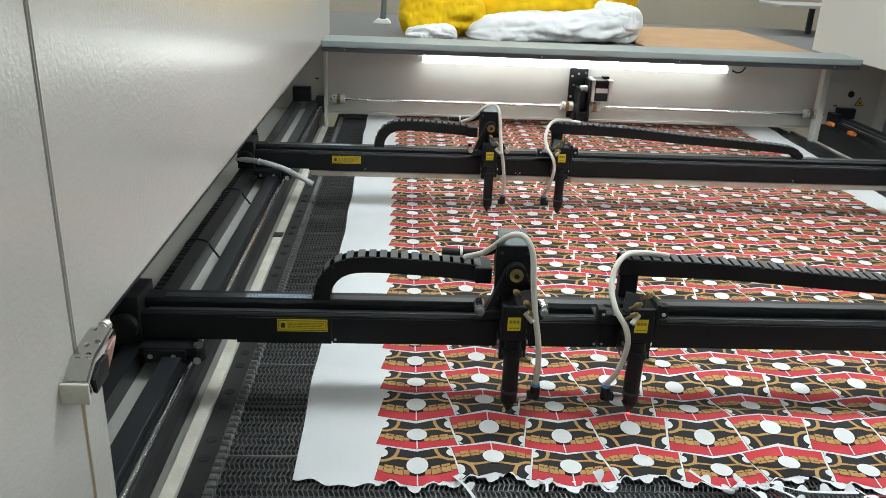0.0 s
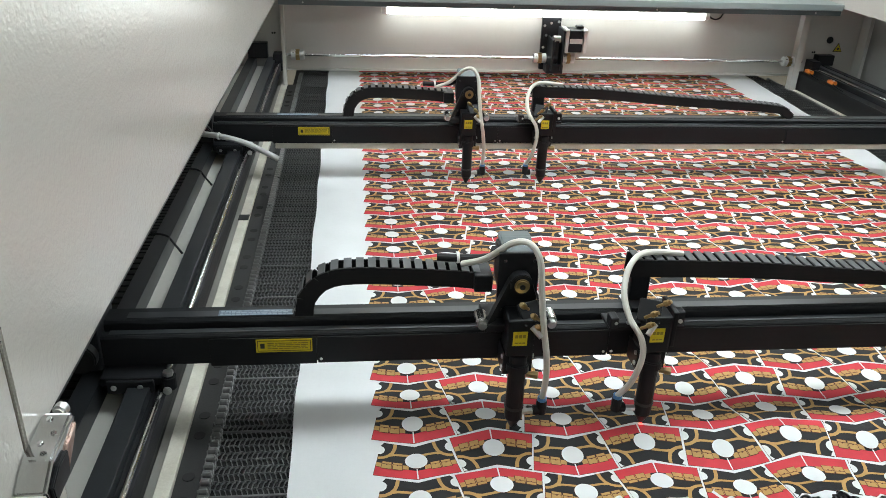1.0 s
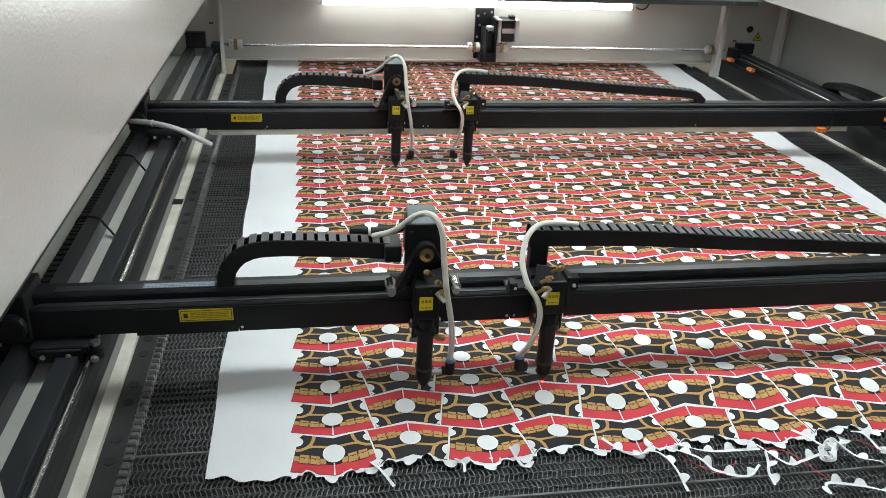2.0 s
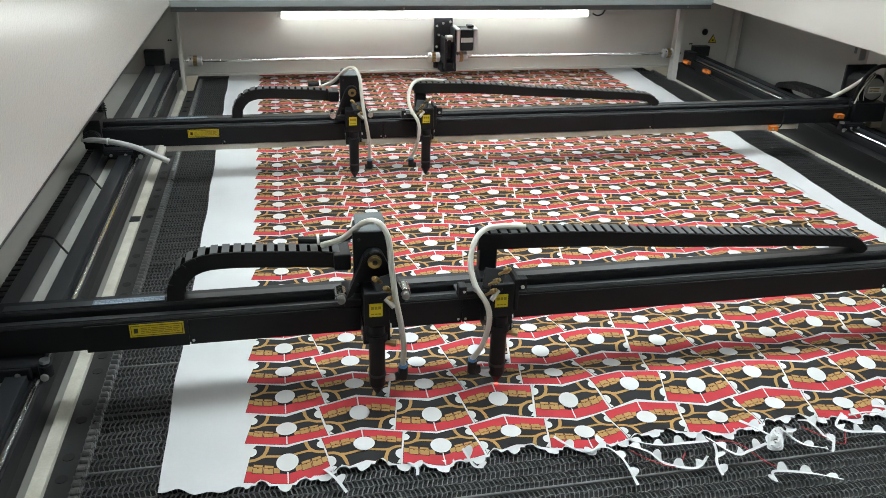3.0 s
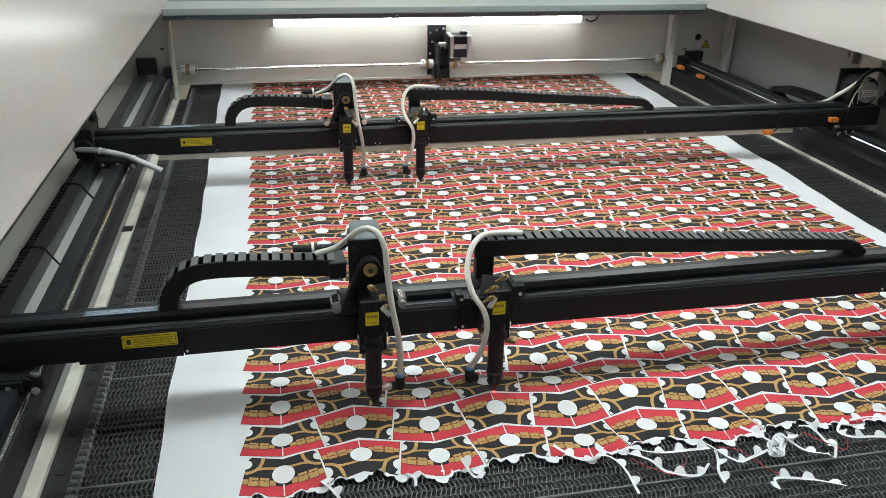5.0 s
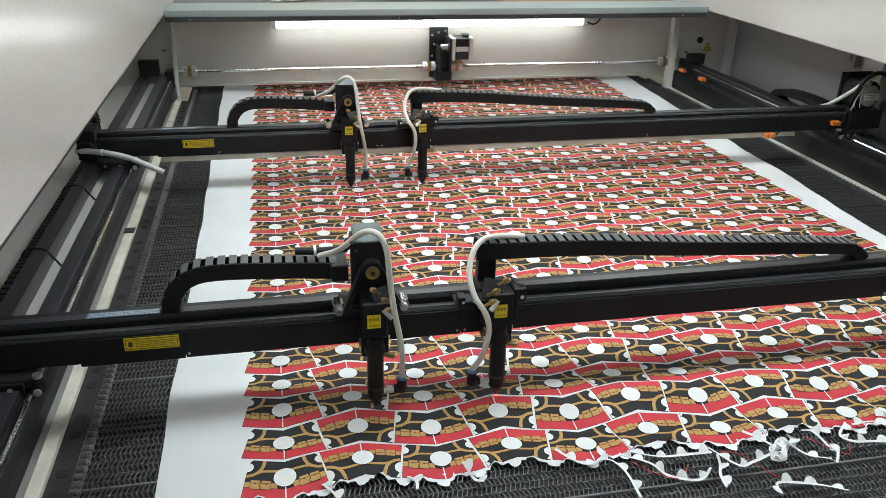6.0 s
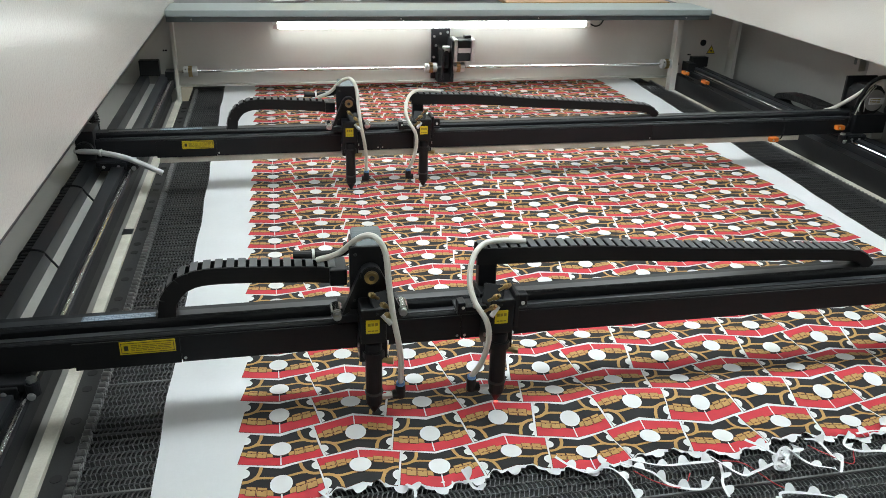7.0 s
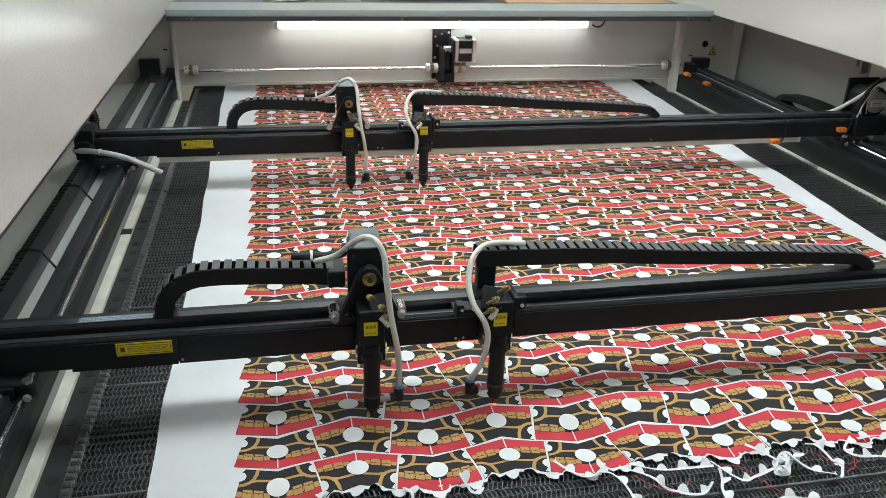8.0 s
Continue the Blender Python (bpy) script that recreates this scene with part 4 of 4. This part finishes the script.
r = random.Random(4)
VV, FF, MI = [], [], []
n0 = 0
for c in range(COLS):
    flip = c % 2 == 1
    for k in range(ROWS):
        cx = c * P + r.uniform(-.0006, .0006)
        cy = k * Q + (0.0185 if flip else 0.0) + r.uniform(-.0006, .0006)
        for (v, f), mat, lay in tri:
            w = -v if flip else v
            x, y = w[:, 0] + cx, w[:, 1] + cy
            if k == 0:
                y = np.maximum(y, cut_edge(x) + 0.003)
            VV.append(np.stack([x, y, lift(x, y) + 0.0003 + 0.00028 * lay], 1))
            FF.append(f + n0)
            MI.append(np.full(len(f), mat))
            n0 += len(v)
raw("print", np.concatenate(VV), np.concatenate(FF), [PRED, PBLACK, PGOLD, PWHITE, PBROWN], fab, "rows of printed red, black and gold garment panels", np.concatenate(MI).astype(np.int32))


# ---------- waste strips on the belt ----------
def waste(points, seed):
    o = thing("fabric_scrap", (points[0][0], points[0][1], ZB), "curled white strip of cut fabric waste", "fabric scrap", "fabric scraps")
    rr = random.Random(seed)
    path = spline([(x, y, ZB + 0.004 + rr.uniform(0.0, 0.014)) for x, y in points], 22)
    vs, fs = [], []
    ph = rr.uniform(0, 6)
    dist = 0.0
    for i, p in enumerate(path):
        d = path[min(i + 1, len(path) - 1)] - path[max(i - 1, 0)]
        if i:
            dist += (path[i] - path[i - 1]).length
        n = Vector((-d.y, d.x, 0)).normalized()
        tw = 0.35 * math.sin(dist * 40 + ph)
        n = n * math.cos(tw) + Vector((0, 0, 1)) * math.sin(tw)
        f = (dist / 0.034 + ph) % 1.0
        lobe = math.sqrt(max(0.0, 1 - (f / 0.22 - 1) ** 2)) if f < 0.44 else 0.0
        vs += [p - n * 0.0018, p + n * 0.0018, p + n * (0.0022 + 0.0095 * lobe) + Vector((0, 0, 0.004 * lobe))]
    for i in range(len(path) - 1):
        a = 3 * i
        fs += [(a, a + 1, a + 4, a + 3), (a + 1, a + 2, a + 5, a + 4)]
    ob = raw("strip", [tuple(v) for v in vs], fs, PWHITE, o)
    sol = ob.modifiers.new("thick", "SOLIDIFY")
    sol.thickness = 0.0005
    return o


WASTE = [
    [(0.391, -0.016), (0.406, -0.037), (0.427, -0.05), (0.453, -0.041), (0.465, -0.028)],
    [(0.45, -0.038), (0.464, -0.056), (0.475, -0.084), (0.478, -0.127)],
    [(0.478, -0.046), (0.515, -0.072), (0.539, -0.089), (0.579, -0.105), (0.60, -0.095)],
    [(0.50, -0.03), (0.54, -0.055), (0.585, -0.055), (0.62, -0.06)],
    [(0.63, -0.06), (0.624, -0.08), (0.61, -0.105), (0.608, -0.127)],
    [(0.62, -0.05), (0.643, -0.096), (0.667, -0.094), (0.70, -0.085)],
    [(0.69, -0.025), (0.705, -0.045), (0.723, -0.064)],
]
WASTE_MORE = [
    [(0.75, -0.06), (0.766, -0.085), (0.785, -0.105), (0.80, -0.105), (0.815, -0.085)],
    [(0.79, -0.03), (0.796, -0.049), (0.809, -0.072), (0.80, -0.09)],
    [(0.674, -0.157), (0.684, -0.135), (0.736, -0.144), (0.766, -0.174)],
    [(0.867, -0.03), (0.84, -0.055), (0.85, -0.075), (0.89, -0.075), (0.936, -0.1)],
    [(0.876, -0.035), (0.91, -0.035), (0.936, -0.05)],
    [(0.93, -0.02), (0.97, -0.035), (1.02, -0.04), (1.08, -0.03)],
    [(0.05, -0.022), (0.064, -0.05), (0.077, -0.08)],
    [(0.17, -0.025), (0.178, -0.045), (0.177, -0.062)],
    [(0.25, -0.022), (0.262, -0.045), (0.27, -0.064)],
]
for i, w in enumerate(WASTE + WASTE_MORE):
    waste(w, i)
THREAD = material("red_thread", (0.5, 0.05, 0.06), 0.6)
for pts in ([(0.50, -0.05), (0.52, -0.085), (0.555, -0.095), (0.575, -0.075)], [(0.64, -0.05), (0.665, -0.07), (0.69, -0.11), (0.70, -0.13)], [(0.79, -0.04), (0.80, -0.07), (0.83, -0.09), (0.845, -0.07)]):
    th = thing("loose_thread", (*pts[0], ZB), "thin red cut thread lying among white scraps", "thread", "loose threads")
    part("strand", hose([(x, y, ZB + 0.003 + 0.006 * (k % 2)) for k, (x, y) in enumerate(pts)], 0.0008, 8, 6), THREAD, th)
rr = random.Random(77)
for q in range(3):
    waste([(0.732 + 0.02 * math.cos(a + q) + rr.uniform(-.006, .006), -0.075 + 0.018 * math.sin(a * 1.3 + q) + rr.uniform(-.006, .006)) for a in (0, 1.2, 2.3, 3.3, 4.4, 5.6)], 40 + q)

# ---------- things behind the machine ----------
deck = thing("rear_table", (0.8, 3.0, 0), "dark grey table behind the machine", "table")
part("table_top", box(-1.4, 3.2, 2.47, 3.7, 1.12, 1.15, 0.003), DECK, deck)
for xx in (-1.3, 3.1):
    for yy in (2.75, 3.6):
        part("leg", box(xx - 0.03, xx + 0.03, yy - 0.03, yy + 0.03, 0, 1.1198, 0.003), DECK, deck)


def lump(x0, x1, y, z, ry, rz, seed, amp=0.1, n=110, m=56, rise=0.0):
    """A heap of folded cloth: a long rounded body with creases."""
    vs, fs = [], []
    for i in range(n + 1):
        t = i / n
        x = x0 + (x1 - x0) * t
        e = (1 - abs(2 * t - 1) ** 5) ** 0.5 if 0 < t < 1 else 0.05
        for k in range(m):
            a = 2 * math.pi * k / m
            nz = noise.noise(Vector((x * 5 + seed, math.cos(a) * 1.6, math.sin(a) * 1.6))) + 0.6 * noise.noise(Vector((x * 14 + seed, math.cos(a) * 4, math.sin(a) * 4)))
            nz += 0.5 * abs(noise.noise(Vector((x * 22 + seed, math.cos(a) * 7 + x * 9, math.sin(a) * 7)))) + 0.25 * abs(noise.noise(Vector((x * 45, math.cos(a) * 14 + seed, math.sin(a) * 14))))
            rad = e * (1 + amp * nz)
            vs.append((x, y + ry * rad * math.cos(a), max(1.1505, z + rise * t + rz * rad * math.sin(a))))
    for i in range(n):
        for k in range(m):
            fs.append((i * m + k, i * m + (k + 1) % m, (i + 1) * m + (k + 1) % m, (i + 1) * m + k))
    fs.append(tuple(range(m))[::-1])
    fs.append(tuple(n * m + k for k in range(m)))
    return vs, fs


yb = thing("fabric_bundle", (0.5, 2.8, 1.15), "bundle of folded bright yellow fabric on the table", "fabric bundle")
raw("folded_cloth", *lump(-0.06, 0.34, 2.82, 1.235, 0.13, 0.10, 3, 0.35), YFAB, yb, smooth=True)
raw("roll", *lump(0.28, 1.06, 2.92, 1.27, 0.17, 0.12, 9, 0.14, rise=0.09), YFAB, yb, smooth=True)
wb = thing("fabric_bundle", (0.7, 2.7, 1.15), "folded off-white fabric under the yellow bundle", "fabric bundle")
raw("folded_cloth", *lump(0.24, 1.04, 2.74, 1.165, 0.13, 0.075, 21, 0.22, rise=0.07), WFAB, wb, smooth=True)
raw("turned_fold", *lump(0.80, 1.03, 2.73, 1.235, 0.10, 0.085, 44, 0.25), WFAB, wb, smooth=True)
wc = thing("fabric_scrap", (0.1, 2.6, 1.15), "crumpled white cloth on the table", "cloth")
raw("cloth", *lump(-0.03, 0.2, 2.64, 1.16, 0.06, 0.035, 33, 0.6), WFAB, wc, smooth=True)
cb = thing("cardboard_sheet", (1.4, 2.9, 1.15), "flat brown cardboard sheet on the table", "cardboard")
part("sheet", box(1.0, 1.75, 2.5, 3.4, 1.1505, 1.162, 0.002), CARD, cb)

sh = thing("wall_shelf", (2.2, 3.5, 1.15), "thin grey board on a black stand", "shelf")
part("board", box(1.95, 2.5, 3.35, 3.65, 1.29, 1.305, 0.003), GREYIN, sh)
part("stand", box(2.16, 2.185, 3.45, 3.475, 1.15, 1.2898, 0.002), BLACK, sh)
st = thing("tool_stand", (-0.13, 3.2, 1.15), "small dark tool standing on a white base", "tool")
part("base", prism_y([(-0.19, 1.1505), (-0.10, 1.1505), (-0.115, 1.17), (-0.165, 1.17)], 3.16, 3.24, 0.002), CEILM, st)
part("post", rod((-0.14, 3.2, 1.1702), (-0.135, 3.2, 1.30), 0.016, 12, r2=0.011), DARKBAR, st)
RED = material("laser_red", (1.0, 0.08, 0.06), 0.5, glow=6.0)
sp = thing("laser_spot", (XH + 0.195, YN, ZB), "tiny glowing red laser spot on the fabric", "laser spot")
zs = float(lift(np.array(XH + 0.195), np.array(YN - 0.004)))
part("spot", rod((XH + 0.195, YN - 0.004, zs + 0.0026), (XH + 0.195, YN - 0.004, zs + 0.0030), 0.0022, 14), RED, sp)

# ---------- conveyor belt ----------
belt = thing("conveyor_belt", (0.65, 0.8, ZB - 0.02), "black steel wire-mesh conveyor belt with edge chains", "conveyor belt")
# sheet coloured near-black for the shade between the wires
part("support", box(BELT_L, BELT_R, -0.88, 2.55, 0.816, 0.8365), GAPBLACK, belt)


def mesh_patch(x0, x1, y0, y1, pitch_y=0.014944, pitch_x=0.007):
    """Flat spirals, row by row: slanting wires that lean to and fro, and crimped pins between the rows."""
    rows = int((y1 - y0) / pitch_y)
    n = int((x1 - x0) / pitch_x)
    k = np.arange(n)
    t, h = 0.0006, 0.0013
    quads = np.array([(0, 1, 5, 4), (1, 2, 6, 5), (2, 3, 7, 6), (3, 0, 4, 7)])
    sect = np.array([(-t, -h), (t, -h), (t, h), (-t, h)])
    V, F, base = [], [], 0
    for j in range(rows):
        ya, yb = y0 + j * pitch_y - 0.001, y0 + (j + 1) * pitch_y + 0.001
        lean = pitch_x * (0.8 if j % 2 else -0.8)
        xc = x0 + (k + 0.5) * pitch_x
        zm = ZB - 0.002
        vv = np.empty((n, 12, 3))
        for m, (fy, dz) in enumerate(((0.0, -0.0035), (0.5, 0.0), (1.0, -0.0035))):
            for q, (dx, dzz) in enumerate(sect):
                vv[:, m * 4 + q, 0] = xc + lean * (fy - 0.5) + dx
                vv[:, m * 4 + q, 1] = ya + (yb - ya) * fy
                vv[:, m * 4 + q, 2] = zm + dz + dzz
        V.append(vv.reshape(-1, 3))
        a = (np.arange(n) * 12 + base)[:, None, None]
        F.append((a + quads[None]).reshape(-1, 4))
        F.append((a + 4 + quads[None]).reshape(-1, 4))
        base += n * 12
        # pin, crimped to and fro
        m = n + 1
        xp = x0 + np.arange(m) * pitch_x
        yp = ya + 0.001 + 0.0016 * ((np.arange(m) % 2) * 2 - 1)
        ring4 = np.stack([np.stack([xp, yp + b, np.full(m, ZB - 0.0045) + c], 1) for b, c in sect], 1)
        V.append(ring4.reshape(-1, 3))
        a = (np.arange(m - 1) * 4 + base)[:, None, None]
        F.append((a + quads[None]).reshape(-1, 4))
        base += m * 4
    return np.concatenate(V), np.concatenate(F)


for pa in ((BELT_L + 0.004, -0.15, 0.035, 2.4), (1.44, BELT_R - 0.004, 0.035, 2.4), (BELT_L + 0.004, BELT_R - 0.004, -0.503, 0.0355)):
    ob = raw("wire_mesh", *mesh_patch(*pa), WIRE, belt, "woven blackened steel wire mesh")
    tagged(ob, kind="stuff")
# cross rods and edge chains
for k in range(22):
    yy = -0.503 + k * 0.1345
    part("cross_rod", rod((BELT_L - 0.006, yy, ZB - 0.0035), (BELT_R + 0.002, yy, ZB - 0.0025), 0.0022, 8), WIRE, belt)
for xe, s in ((BELT_L, -1), (BELT_R, 1)):
    V, F = [], []
    own = rod((xe - 0.0058, 0, ZB), (xe + 0.0058, 0, ZB), 0.0068, 12, bevel=0.0012)
    rod((xe - 0.0085, 0.0, ZB - 0.001), (xe + 0.0085, 0.0, ZB - 0.001), 0.0026, 8, bm=own)
    box(xe - 0.0072, xe - 0.006, -0.0105, 0.0045, ZB - 0.006, ZB + 0.0025, 0.0005, bm=own)
    box(xe + 0.006, xe + 0.0072, -0.0045, 0.0105, ZB - 0.006, ZB + 0.0025, 0.0005, bm=own)
    own.verts.index_update()
    v = np.array([a.co[:] for a in own.verts])
    f = [[a.index for a in q.verts] for q in own.faces]
    own.free()
    n = 0
    for k in range(179):
        V.append(v + np.array([0, -0.5 + k * 0.016, 0]))
        F += [[i + n for i in q] for q in f]
        n += len(v)
    tagged(raw("edge_chain", np.concatenate(V), F, CHAINSTEEL, belt, "roller chain along the belt edge"), kind="stuff")
